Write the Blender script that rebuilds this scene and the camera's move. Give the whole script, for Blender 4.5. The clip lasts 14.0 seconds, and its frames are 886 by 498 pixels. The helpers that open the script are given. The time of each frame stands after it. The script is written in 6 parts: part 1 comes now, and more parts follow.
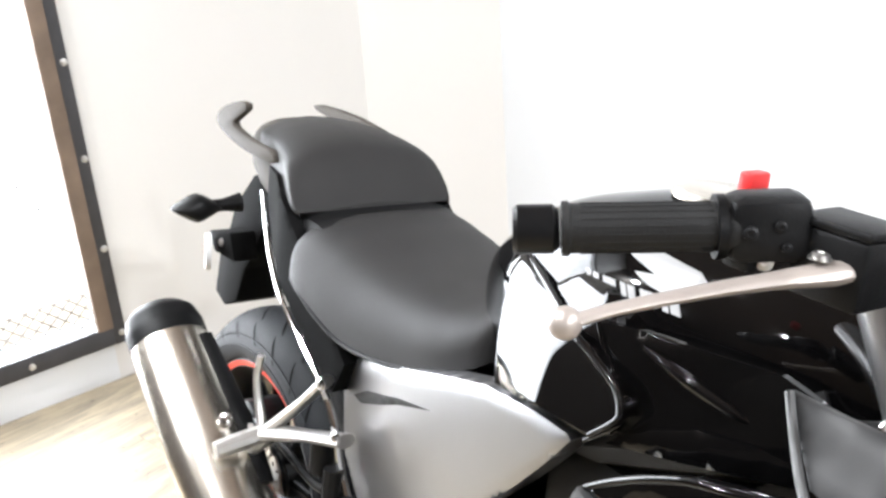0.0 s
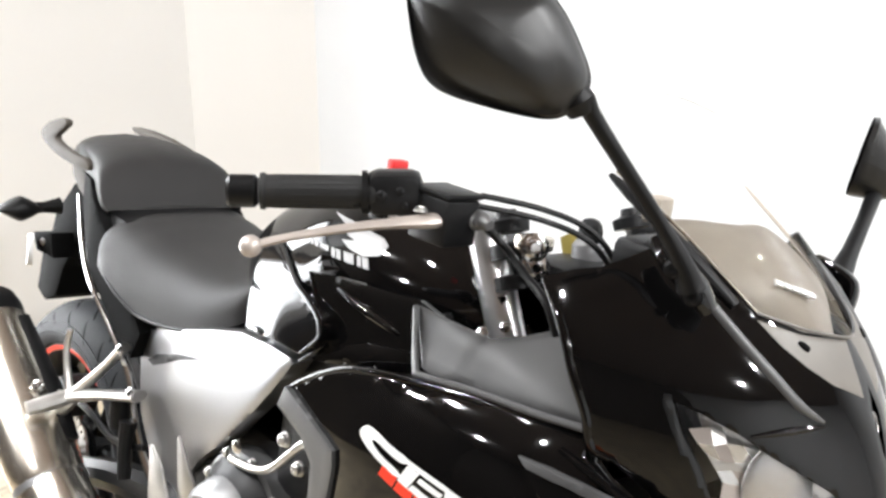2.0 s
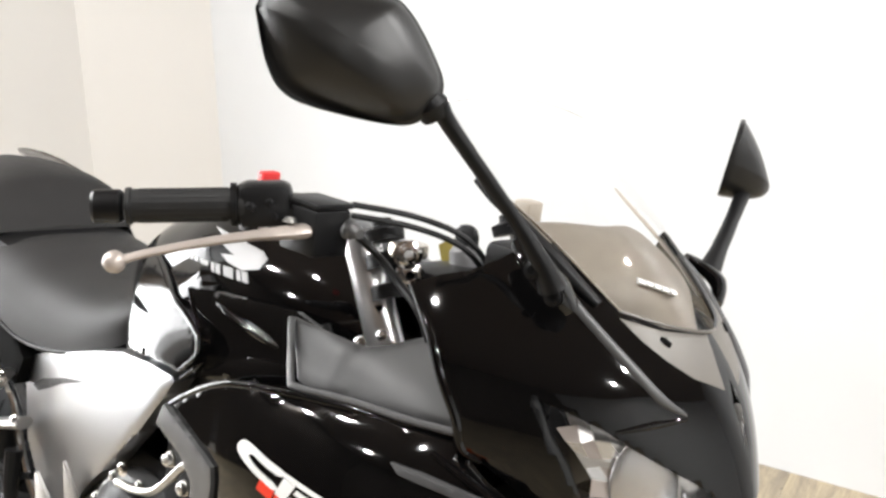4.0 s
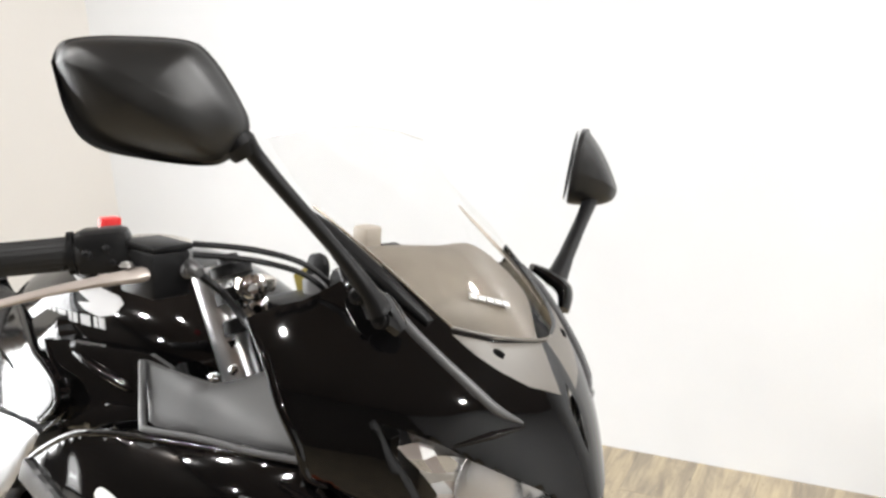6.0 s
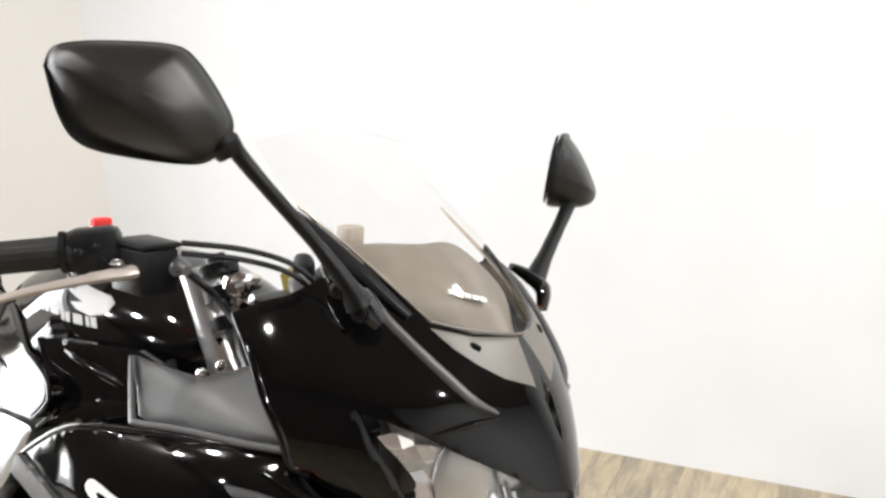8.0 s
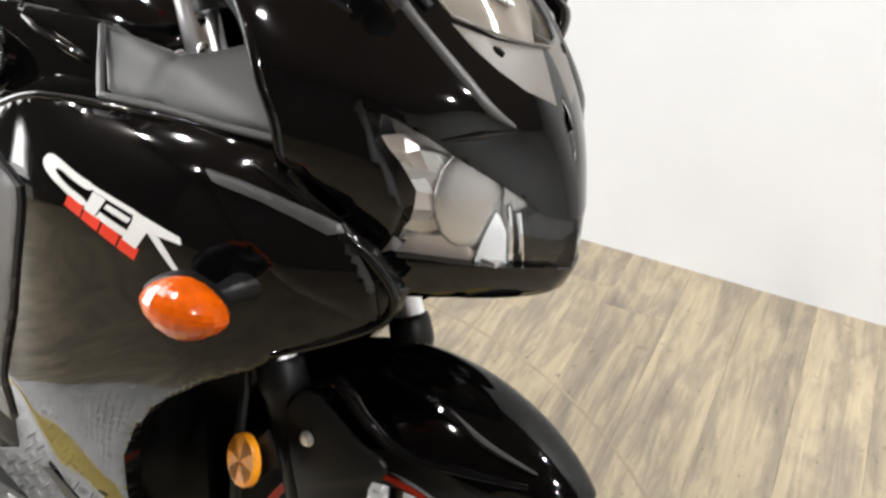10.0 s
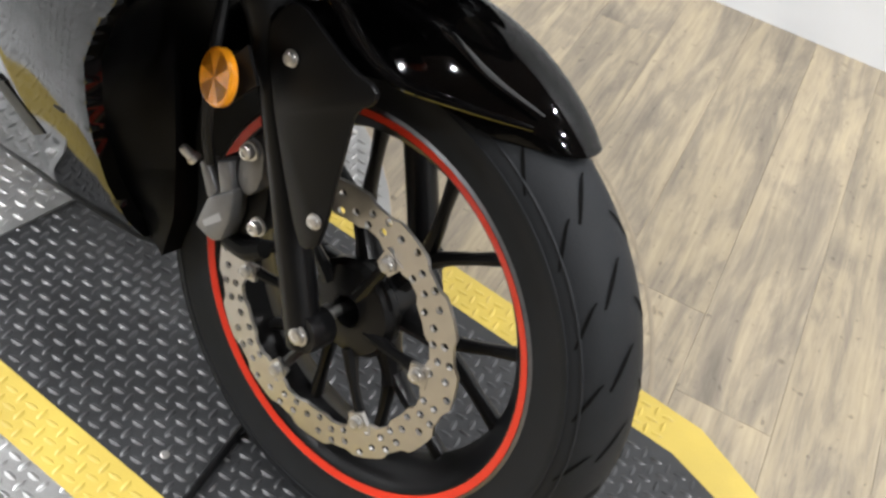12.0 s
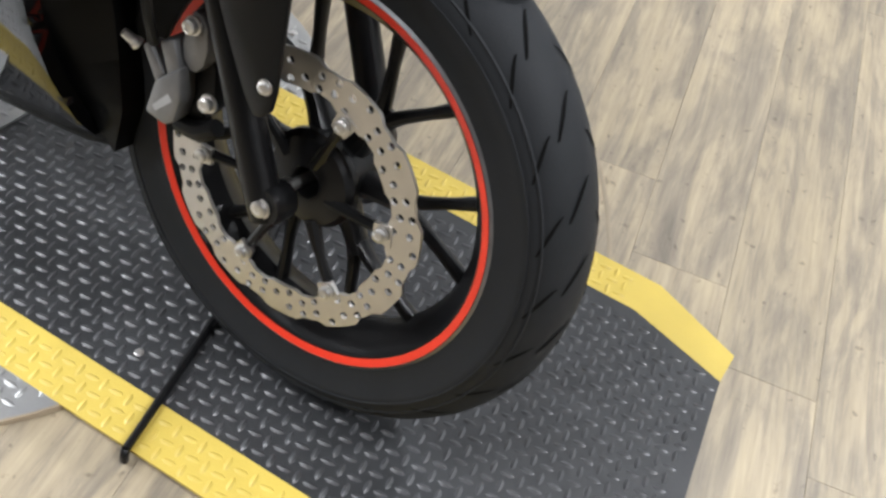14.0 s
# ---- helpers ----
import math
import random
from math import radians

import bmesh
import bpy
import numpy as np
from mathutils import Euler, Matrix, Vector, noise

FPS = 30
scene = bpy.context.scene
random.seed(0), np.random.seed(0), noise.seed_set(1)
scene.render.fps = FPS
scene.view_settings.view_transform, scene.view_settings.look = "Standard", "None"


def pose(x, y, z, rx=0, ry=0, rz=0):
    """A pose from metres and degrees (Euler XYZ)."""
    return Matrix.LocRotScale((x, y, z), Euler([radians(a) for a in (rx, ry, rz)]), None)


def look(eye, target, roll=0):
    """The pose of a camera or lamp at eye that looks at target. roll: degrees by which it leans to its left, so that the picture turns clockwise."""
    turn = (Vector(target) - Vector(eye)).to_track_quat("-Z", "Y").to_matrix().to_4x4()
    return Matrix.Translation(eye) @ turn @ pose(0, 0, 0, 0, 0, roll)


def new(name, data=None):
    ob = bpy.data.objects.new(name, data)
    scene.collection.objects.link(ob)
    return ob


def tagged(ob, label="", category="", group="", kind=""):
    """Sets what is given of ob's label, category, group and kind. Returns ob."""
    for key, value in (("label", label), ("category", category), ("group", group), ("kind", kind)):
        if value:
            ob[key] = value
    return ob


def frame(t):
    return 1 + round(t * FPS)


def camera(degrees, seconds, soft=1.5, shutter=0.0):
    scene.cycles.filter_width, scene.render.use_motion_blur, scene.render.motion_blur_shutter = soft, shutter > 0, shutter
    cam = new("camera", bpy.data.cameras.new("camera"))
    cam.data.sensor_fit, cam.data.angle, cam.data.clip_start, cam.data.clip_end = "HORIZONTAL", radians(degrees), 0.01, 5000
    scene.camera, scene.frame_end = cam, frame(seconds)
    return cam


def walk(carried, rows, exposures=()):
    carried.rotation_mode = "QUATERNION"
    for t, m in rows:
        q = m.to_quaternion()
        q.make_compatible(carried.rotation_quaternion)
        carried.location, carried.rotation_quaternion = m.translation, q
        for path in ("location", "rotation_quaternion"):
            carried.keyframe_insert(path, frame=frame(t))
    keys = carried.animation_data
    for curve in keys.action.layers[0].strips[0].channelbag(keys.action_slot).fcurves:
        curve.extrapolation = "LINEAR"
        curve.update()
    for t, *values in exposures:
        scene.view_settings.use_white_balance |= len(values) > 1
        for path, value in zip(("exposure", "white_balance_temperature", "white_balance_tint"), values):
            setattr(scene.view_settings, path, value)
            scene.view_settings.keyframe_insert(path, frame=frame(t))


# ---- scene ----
cam = camera(47.7, 14.0, soft=2.8)
PATH = [
    (0, (0.034, -0.595, 1.313), (-1.536, 0.351, 0.512), -3.94),
    (0.5, (0.280, -0.544, 1.309), (-1.345, 0.249, 0.453), -1.12),
    (1, (0.380, -0.565, 1.319), (-1.203, 0.369, 0.531), -1.92),
    (1.5, (0.380, -0.660, 1.331), (-1.086, 0.456, 0.551), -0.44),
    (2, (0.386, -0.679, 1.355), (-1.045, 0.523, 0.641), 0.58),
    (4.5, (0.433, -0.634, 1.349), (-0.862, 0.733, 0.674), -0.51),
    (5, (0.448, -0.623, 1.355), (-0.805, 0.792, 0.701), -1.84),
    (5.5, (0.478, -0.609, 1.359), (-0.773, 0.814, 0.719), -2.63),
    (6, (0.503, -0.594, 1.361), (-0.744, 0.827, 0.708), -2.97),
    (6.5, (0.530, -0.588, 1.367), (-0.730, 0.838, 0.752), -3.31),
    (7, (0.546, -0.594, 1.367), (-0.720, 0.832, 0.762), -3.62),
    (9.5, (0.484, -0.625, 1.290), (-0.626, 0.802, 0.435), 2.16),
    (10, (0.454, -0.615, 1.249), (-0.578, 0.774, 0.246), 5.62),
    (10.5, (0.442, -0.608, 1.207), (-0.525, 0.740, 0.090), 8.3),
    (11, (0.427, -0.606, 1.169), (-0.464, 0.703, -0.053), 10.8),
    (11.5, (0.423, -0.607, 1.136), (-0.382, 0.660, -0.185), 12.7),
    (12, (0.430, -0.615, 1.106), (-0.300, 0.625, -0.283), 15.37),
    (12.5, (0.439, -0.627, 1.078), (-0.223, 0.596, -0.359), 17.73),
    (13, (0.449, -0.643, 1.055), (-0.172, 0.570, -0.409), 18.7),
    (13.5, (0.459, -0.669, 1.046), (-0.111, 0.567, -0.420), 18.59),
    (14, (0.476, -0.669, 1.062), (-0.115, 0.568, -0.394), 13.58),
]
walk(cam, [(t, look(eye, target, roll)) for t, eye, target, roll in PATH],
     exposures=[(0, 0.74, 6150, 10), (2.0, 0.64, 6350, 10), (4.5, 0.42, 6500, 10), (7.0, 0.36, 6500, 10), (9.5, 0.28, 6500, 10), (11.0, 0.20, 6450, 10), (12.5, 0.17, 6200, 10), (14.0, 0.16, 6080, 10)])

# ---- light: a bright opening in the west wall and ceiling downlights ----
world = bpy.data.worlds.new("world")
scene.world = world
world.use_nodes = True
world.node_tree.nodes["Background"].inputs[0].default_value = (1.0, 0.99, 0.97, 1)
world.node_tree.nodes["Background"].inputs[1].default_value = 0.4
WALL_TURN = math.atan(0.2636)
CEILING = 2.75
# the last three lamps are added to brighten the floor and wall ahead
SPOTS = [(-0.33, -1.5), (-1.0, -0.75), (-1.6, -1.3), (-2.1, -1.75), (-1.5, -2.6), (1.9, 0.4), (1.2, 1.25), (2.5, -0.5)]


def area_lamp(name, eye, target, wide, high, watts, tint=(1, 1, 1)):
    data = bpy.data.lights.new(name, "AREA")
    data.shape, data.size, data.size_y, data.energy, data.color = "RECTANGLE", wide, high, watts, tint
    lamp = new(name, data)
    lamp.matrix_world = look(eye, target)
    return lamp


area_lamp("daylight", (-2.46, -0.75, 1.08), (0, -0.8, 1.05), 1.1, 1.8, 62, (0.98, 0.99, 1.0))
for i, (sx, sy) in enumerate(SPOTS):
    spot = bpy.data.lights.new("downlight_lamp", "AREA")
    spot.shape, spot.size, spot.energy, spot.color = "DISK", 0.10, (12, 10, 30, 20, 16, 44, 44, 50)[i], (1.0, 0.99, 0.975)
    new("downlight_lamp", spot).matrix_world = pose(sx, sy, CEILING - 0.03)

# ---- materials ----
def nodes_of(name):
    m = bpy.data.materials.new(name)
    m.use_nodes = True
    t = m.node_tree
    return m, t, t.nodes["Principled BSDF"]


def link(t, a, b):
    t.links.new(a, b)


def node(t, kind, **values):
    n = t.nodes.new(kind)
    for k, v in values.items():
        n.inputs[k].default_value = v
    return n


def plain(name, col, rough=0.5, metal=0.0, vary=0.15, scale=30.0, bump=0.0, bump_scale=400.0, coat=0.0, spec=0.5):
    """A surface with two scales of variation in colour and gloss, and a fine relief."""
    m, t, b = nodes_of(name)
    co = t.nodes.new("ShaderNodeTexCoord")
    big = node(t, "ShaderNodeTexNoise", Scale=scale * 0.15, Detail=3.0)
    small = node(t, "ShaderNodeTexNoise", Scale=scale, Detail=4.0)
    link(t, co.outputs["Object"], big.inputs["Vector"])
    link(t, co.outputs["Object"], small.inputs["Vector"])
    add = t.nodes.new("ShaderNodeMath")
    add.operation = "ADD"
    link(t, big.outputs["Fac"], add.inputs[0])
    link(t, small.outputs["Fac"], add.inputs[1])
    ramp = t.nodes.new("ShaderNodeMapRange")
    ramp.inputs["From Min"].default_value, ramp.inputs["From Max"].default_value = 0.5, 1.5
    ramp.inputs["To Min"].default_value, ramp.inputs["To Max"].default_value = 1 - vary, 1 + vary
    link(t, add.outputs[0], ramp.inputs["Value"])
    mul = t.nodes.new("ShaderNodeMix")
    mul.data_type, mul.blend_type = "RGBA", "MULTIPLY"
    mul.inputs["Factor"].default_value = 1.0
    mul.inputs["A"].default_value = (*col, 1)
    link(t, ramp.outputs[0], mul.inputs["B"])
    link(t, mul.outputs["Result"], b.inputs["Base Color"])
    gl = t.nodes.new("ShaderNodeMapRange")
    gl.inputs["From Min"].default_value, gl.inputs["From Max"].default_value = 0.1, 0.9
    gl.inputs["To Min"].default_value, gl.inputs["To Max"].default_value = rough * 0.85, min(rough * 1.2, 1)
    link(t, big.outputs["Fac"], gl.inputs["Value"])
    link(t, gl.outputs[0], b.inputs["Roughness"])
    b.inputs["Metallic"].default_value = metal
    b.inputs["Specular IOR Level"].default_value = spec
    b.inputs["Coat Weight"].default_value = coat
    b.inputs["Coat Roughness"].default_value = 0.03
    if bump:
        fine = node(t, "ShaderNodeTexNoise", Scale=bump_scale, Detail=2.0)
        link(t, co.outputs["Object"], fine.inputs["Vector"])
        bp = node(t, "ShaderNodeBump", Strength=bump, Distance=0.001)
        link(t, fine.outputs["Fac"], bp.inputs["Height"])
        link(t, bp.outputs[0], b.inputs["Normal"])
    return m


def clear(name, tint, ior=1.45, rough=0.02):
    """Thin clear sheet: see-through with a reflecting skin."""
    m = bpy.data.materials.new(name)
    m.use_nodes = True
    t = m.node_tree
    t.nodes.remove(t.nodes["Principled BSDF"])
    out = t.nodes["Material Output"]
    see = t.nodes.new("ShaderNodeBsdfTransparent")
    see.inputs["Color"].default_value = (*tint, 1)
    shine = node(t, "ShaderNodeBsdfGlossy", Roughness=rough)
    mix = t.nodes.new("ShaderNodeMixShader")
    mix.inputs[0].default_value = 0.035
    if ior:
        link(t, node(t, "ShaderNodeFresnel", IOR=ior).outputs[0], mix.inputs[0])
    link(t, see.outputs[0], mix.inputs[1])
    link(t, shine.outputs[0], mix.inputs[2])
    link(t, mix.outputs[0], out.inputs["Surface"])
    return m


def glow(name, col, strength):
    m = bpy.data.materials.new(name)
    m.use_nodes = True
    t = m.node_tree
    t.nodes.remove(t.nodes["Principled BSDF"])
    e = node(t, "ShaderNodeEmission", Strength=strength)
    e.inputs["Color"].default_value = (*col, 1)
    link(t, e.outputs[0], t.nodes["Material Output"].inputs["Surface"])
    return m


gloss_black = plain("gloss_black_paint", (0.0022, 0.0021, 0.0022), 0.05, 0, 0.2, 60, 0.012, 40, 0.0, 0.42)
satin_black = plain("satin_black_plastic", (0.005, 0.005, 0.0053), 0.4, 0, 0.2, 40, 0.12, 900, 0.0, 0.2)
mirror_black = plain("satin_mirror_plastic", (0.011, 0.0108, 0.0105), 0.36, 0, 0.12, 40, 0.12, 1000, 0.0, 0.38)
vent_grey = plain("matte_grey_plastic", (0.046, 0.046, 0.0465), 0.42, 0, 0.12, 40, 0.15, 1100, 0.0, 0.4)
frame_black = plain("black_enamel", (0.005, 0.005, 0.0054), 0.3, 0, 0.2, 50, 0.05, 300, 0.0, 0.24)
side_silver = plain("satin_metallic_grey", (0.33, 0.33, 0.334), 0.30, 0.9, 0.02, 50, 0.02, 900)
vinyl = plain("seat_vinyl", (0.023, 0.0222, 0.022), 0.52, 0, 0.12, 30, 0.35, 1500, 0.0, 0.2)
rubber = plain("tyre_rubber", (0.014, 0.0152, 0.0172), 0.62, 0, 0.2, 25, 0.25, 500, 0.0, 0.2)
# black for tail plastic, and for shade in tread grooves and the duct hole
plastic_shade_black = plain("black_plastic_and_groove_shade", (0.003, 0.003, 0.003), 0.9, 0, 0.1, 30, 0, 400, 0.0, 0.1)
grip_rubber = plain("grip_rubber", (0.012, 0.012, 0.012), 0.6, 0, 0.2, 60, 0.5, 700, 0.0, 0.35)
polished = plain("polished_steel", (0.80, 0.75, 0.67), 0.25, 1, 0.08, 8, 0.03, 200)
chrome = plain("chrome", (0.82, 0.82, 0.83), 0.07, 1, 0.05, 10)
alloy = plain("cast_alloy", (0.62, 0.61, 0.59), 0.36, 1, 0.1, 60, 0.12, 600)
fork_chrome = plain("fork_chrome", (0.88, 0.88, 0.89), 0.3, 1.0, 0.04, 20)
alloy_dark = plain("dark_cast_metal", (0.20, 0.20, 0.203), 0.4, 0.7, 0.25, 60, 0.2, 500)
engine_black = plain("engine_black", (0.006, 0.006, 0.0064), 0.42, 0.0, 0.3, 60, 0.25, 400, 0.0, 0.22)
outlet_grey = plain("outlet_grey_plastic", (0.066, 0.066, 0.067), 0.4, 0, 0.12, 40, 0.15, 1100)
tread_worn_lit = plain("worn_lit_tread_lugs", (0.062, 0.063, 0.066), 0.32, 0.3, 0.5, 25, 0.2, 300)
disc_steel = plain("brushed_disc_steel", (0.60, 0.58, 0.55), 0.34, 1, 0.12, 50, 0.1, 900)
red_tape = plain("red_tape", (0.72, 0.035, 0.012), 0.35, 0, 0.08, 40)
red_plastic = plain("red_plastic", (0.75, 0.03, 0.03), 0.4, 0, 0.06)
white_print = plain("white_print", (0.75, 0.75, 0.74), 0.3, 0, 0.05)
silver_print = plain("silver_print", (0.34, 0.34, 0.34), 0.45, 0.0, 0.06)
amber = plain("amber_lens", (0.46, 0.068, 0.001), 0.08, 0, 0.45, 90, 0.8, 110, 0.0)
amber_dark = plain("dark_amber", (0.5, 0.19, 0.004), 0.2, 0, 0.2, 120)
amber_flat = plain("amber_reflector", (0.85, 0.32, 0.01), 0.2, 0, 0.25, 120, 0.4, 300, 0.5)
lever_metal = plain("painted_lever", (0.42, 0.37, 0.335), 0.38, 0.35, 0.06, 40)
screen_clear = clear("clear_screen", (0.992, 0.992, 0.988), 0)
lens_clear = clear("headlight_glass", (0.97, 0.97, 0.97))
facet_chrome = plain("faceted_chrome", (0.74, 0.73, 0.71), 0.1, 0.75, 0.02, 10)
headlamp_chrome = plain("soft_chrome", (0.62, 0.61, 0.60), 0.24, 0.75, 0.05, 10)
dash_brown = plain("grey_brown_plastic", (0.34, 0.30, 0.25), 0.42, 0, 0.15, 40, 0.1, 900)
ring_wood = plain("floor_ring_wood", (0.29, 0.24, 0.17), 0.6, 0, 0.3, 20)
duct_grey = plain("duct_grey_plastic", (0.115, 0.104, 0.09), 0.42, 0, 0.12, 40, 0.1, 900)
tail_grey = plain("tail_grey_plastic", (0.06, 0.053, 0.045), 0.7, 0, 0.15, 40, 0.1, 900, 0.0, 0.15)
dash_yellow = plain("brass_plated", (0.3, 0.24, 0.06), 0.35, 0.5)
# for added walls out of view, kept dark for reflections in the black paint
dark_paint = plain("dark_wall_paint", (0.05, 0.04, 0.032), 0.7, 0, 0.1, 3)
white_paint = plain("white_wall_paint", (0.725, 0.742, 0.76), 0.6, 0, 0.06, 3, 0.25, 120)
beige_paint = plain("cream_wall_paint", (0.71, 0.695, 0.67), 0.6, 0, 0.03, 3, 0.25, 120)
ceiling_paint = plain("dark_ceiling_paint", (0.165, 0.125, 0.10), 0.8, 0, 0.02, 3)
frame_steel = plain("dark_steel_frame", (0.06, 0.06, 0.065), 0.5, 0.4, 0.3, 20, 0.2, 200)
frame_wood = plain("weathered_brown_wood", (0.18, 0.13, 0.095), 0.65, 0, 0.5, 12, 0.5, 150)
mesh_metal = plain("expanded_metal", (0.13, 0.12, 0.11), 0.5, 0.6, 0.4, 10)
tread_black = plain("black_tread_plate", (0.033, 0.034, 0.036), 0.34, 0.15, 0.45, 14, 0.3, 260)
tread_yellow = plain("yellow_painted_plate", (0.58, 0.435, 0.08), 0.45, 0, 0.22, 10, 0.25, 260)
tread_silver = plain("bare_tread_plate", (0.36, 0.36, 0.355), 0.42, 0.85, 0.3, 14, 0.25, 260)
riser_wood = plain("raw_plywood", (0.42, 0.34, 0.24), 0.6, 0, 0.25, 20, 0.2, 200)
reflect_red = plain("red_reflector", (0.5, 0.02, 0.02), 0.15)
daylight_glow = glow("daylight_backdrop", (1, 1, 0.99), 4.0)
lamp_glow = glow("lamp_face", (1, 0.96, 0.9), 60.0)


def wood_material():
    """Pale grey-brown washed boards: long grain, dark streaks, knots, each board its own tone."""
    m, t, b = nodes_of("washed_oak_boards")
    co = t.nodes.new("ShaderNodeTexCoord")
    info = t.nodes.new("ShaderNodeObjectInfo")
    off = t.nodes.new("ShaderNodeVectorMath")
    off.operation = "MULTIPLY_ADD"
    comb = t.nodes.new("ShaderNodeCombineXYZ")
    for k in range(3):
        link(t, info.outputs["Random"], comb.inputs[k])
    off.inputs[1].default_value = (17, 31, 7)
    link(t, comb.outputs[0], off.inputs[0])
    link(t, co.outputs["Object"], off.inputs[2])
    def stretched(sx, sy, detail, rough=0.6, twist=0.0, lean=0.0):
        mp = t.nodes.new("ShaderNodeMapping")
        mp.inputs["Scale"].default_value = (sx, sy, sy)
        mp.inputs["Rotation"].default_value = (0, 0, lean)
        link(t, off.outputs[0], mp.inputs["Vector"])
        n = node(t, "ShaderNodeTexNoise", Scale=1.0, Detail=detail, Roughness=rough, Distortion=twist)
        link(t, mp.outputs[0], n.inputs["Vector"])
        return n
    streak, grain, cloud = stretched(2.2, 19, 7, 0.68, 1.2), stretched(8, 160, 4), stretched(2.6, 9, 6, 0.66, 1.0, 0.25)
    ramp = t.nodes.new("ShaderNodeValToRGB")
    els = ramp.color_ramp.elements
    els[0].position, els[0].color = 0.34, (0.162, 0.139, 0.108, 1)
    els[1].position, els[1].color = 0.64, (0.432, 0.358, 0.236, 1)
    els.new(0.43).color = (0.234, 0.199, 0.150, 1)
    els.new(0.485).color = (0.287, 0.242, 0.175, 1)
    els.new(0.535).color = (0.367, 0.305, 0.210, 1)
    mixf = t.nodes.new("ShaderNodeMix")
    mixf.data_type = "FLOAT"
    mixf.inputs["Factor"].default_value = 0.45
    link(t, streak.outputs["Fac"], mixf.inputs["A"])
    link(t, cloud.outputs["Fac"], mixf.inputs["B"])
    link(t, mixf.outputs["Result"], ramp.inputs["Fac"])
    tone = t.nodes.new("ShaderNodeMapRange")
    tone.inputs["To Min"].default_value, tone.inputs["To Max"].default_value = 0.92, 1.06
    link(t, info.outputs["Random"], tone.inputs["Value"])
    g2 = t.nodes.new("ShaderNodeMapRange")
    g2.inputs["From Min"].default_value, g2.inputs["From Max"].default_value = 0.3, 0.7
    g2.inputs["To Min"].default_value, g2.inputs["To Max"].default_value = 0.86, 1.1
    link(t, grain.outputs["Fac"], g2.inputs["Value"])
    mm = t.nodes.new("ShaderNodeMath")
    mm.operation = "MULTIPLY"
    link(t, tone.outputs[0], mm.inputs[0])
    link(t, g2.outputs[0], mm.inputs[1])
    # knots: small dark rings, few
    vor = node(t, "ShaderNodeTexVoronoi", Scale=9.0)
    link(t, off.outputs[0], vor.inputs["Vector"])
    kn = t.nodes.new("ShaderNodeMapRange")
    kn.inputs["From Min"].default_value, kn.inputs["From Max"].default_value = 0.03, 0.075
    kn.inputs["To Min"].default_value, kn.inputs["To Max"].default_value = 0.55, 1.0
    link(t, vor.outputs["Distance"], kn.inputs["Value"])
    mk = t.nodes.new("ShaderNodeMath")
    mk.operation = "MULTIPLY"
    link(t, mm.outputs[0], mk.inputs[0])
    # dark specks and scuffs
    sp = node(t, "ShaderNodeTexNoise", Scale=55.0, Detail=3.0)
    link(t, off.outputs[0], sp.inputs["Vector"])
    spot_range = t.nodes.new("ShaderNodeMapRange")
    spot_range.inputs["From Min"].default_value, spot_range.inputs["From Max"].default_value = 0.66, 0.72
    spot_range.inputs["To Min"].default_value, spot_range.inputs["To Max"].default_value = 1.0, 0.62
    link(t, sp.outputs["Fac"], spot_range.inputs["Value"])
    both = t.nodes.new("ShaderNodeMath")
    both.operation = "MULTIPLY"
    link(t, kn.outputs[0], both.inputs[0])
    link(t, spot_range.outputs[0], both.inputs[1])
    link(t, both.outputs[0], mk.inputs[1])
    mul = t.nodes.new("ShaderNodeMix")
    mul.data_type, mul.blend_type = "RGBA", "MULTIPLY"
    mul.inputs["Factor"].default_value = 1.0
    link(t, ramp.outputs[0], mul.inputs["A"])
    link(t, mk.outputs[0], mul.inputs["B"])
    link(t, mul.outputs["Result"], b.inputs["Base Color"])
    b.inputs["Roughness"].default_value = 0.42
    bp = node(t, "ShaderNodeBump", Strength=0.25, Distance=0.001)
    link(t, grain.outputs["Fac"], bp.inputs["Height"])
    link(t, bp.outputs[0], b.inputs["Normal"])
    return m


floor_wood = wood_material()

# ---- the fairing's widths ----
def lerp_table(v, table):
    """Smooth interpolation through (key, value) pairs."""
    if v <= table[0][0]:
        return table[0][1]
    for i in range(len(table) - 1):
        (a, p), (b, q) = table[i], table[i + 1]
        if v <= b:
            pm = table[max(i - 1, 0)]
            qn = table[min(i + 2, len(table) - 1)]
            u = (v - a) / (b - a)
            m0 = (q - pm[1]) / max(b - pm[0], 1e-6) * (b - a)
            m1 = (qn[1] - p) / max(qn[0] - a, 1e-6) * (b - a)
            return (2*u**3 - 3*u*u + 1)*p + (u**3 - 2*u*u + u)*m0 + (-2*u**3 + 3*u*u)*q + (u**3 - u*u)*m1
    return table[-1][1]

NOSE_TIP = [(0.74, 0.07), (0.80, 0.09), (0.86, 0.078), (0.92, 0.052), (0.97, 0.015), (1.03, -0.045), (1.10, -0.12)]
NOSE_BACK = [(0.74, 0.19), (0.80, 0.215), (0.88, 0.225), (0.94, 0.215), (1.00, 0.185), (1.06, 0.14), (1.12, 0.10)]
SIDE_Z = [(0.14, 0.197), (0.22, 0.206), (0.30, 0.214), (0.40, 0.223), (0.50, 0.232), (0.60, 0.240), (0.70, 0.247), (0.78, 0.25), (0.83, 0.238), (0.88, 0.20), (0.93, 0.165)]
CREASE = [(-0.75, 0.34), (-0.60, 0.40), (-0.48, 0.455), (-0.365, 0.528), (-0.30, 0.562), (-0.228, 0.606), (-0.15, 0.648), (-0.10, 0.672), (0.0, 0.72)]
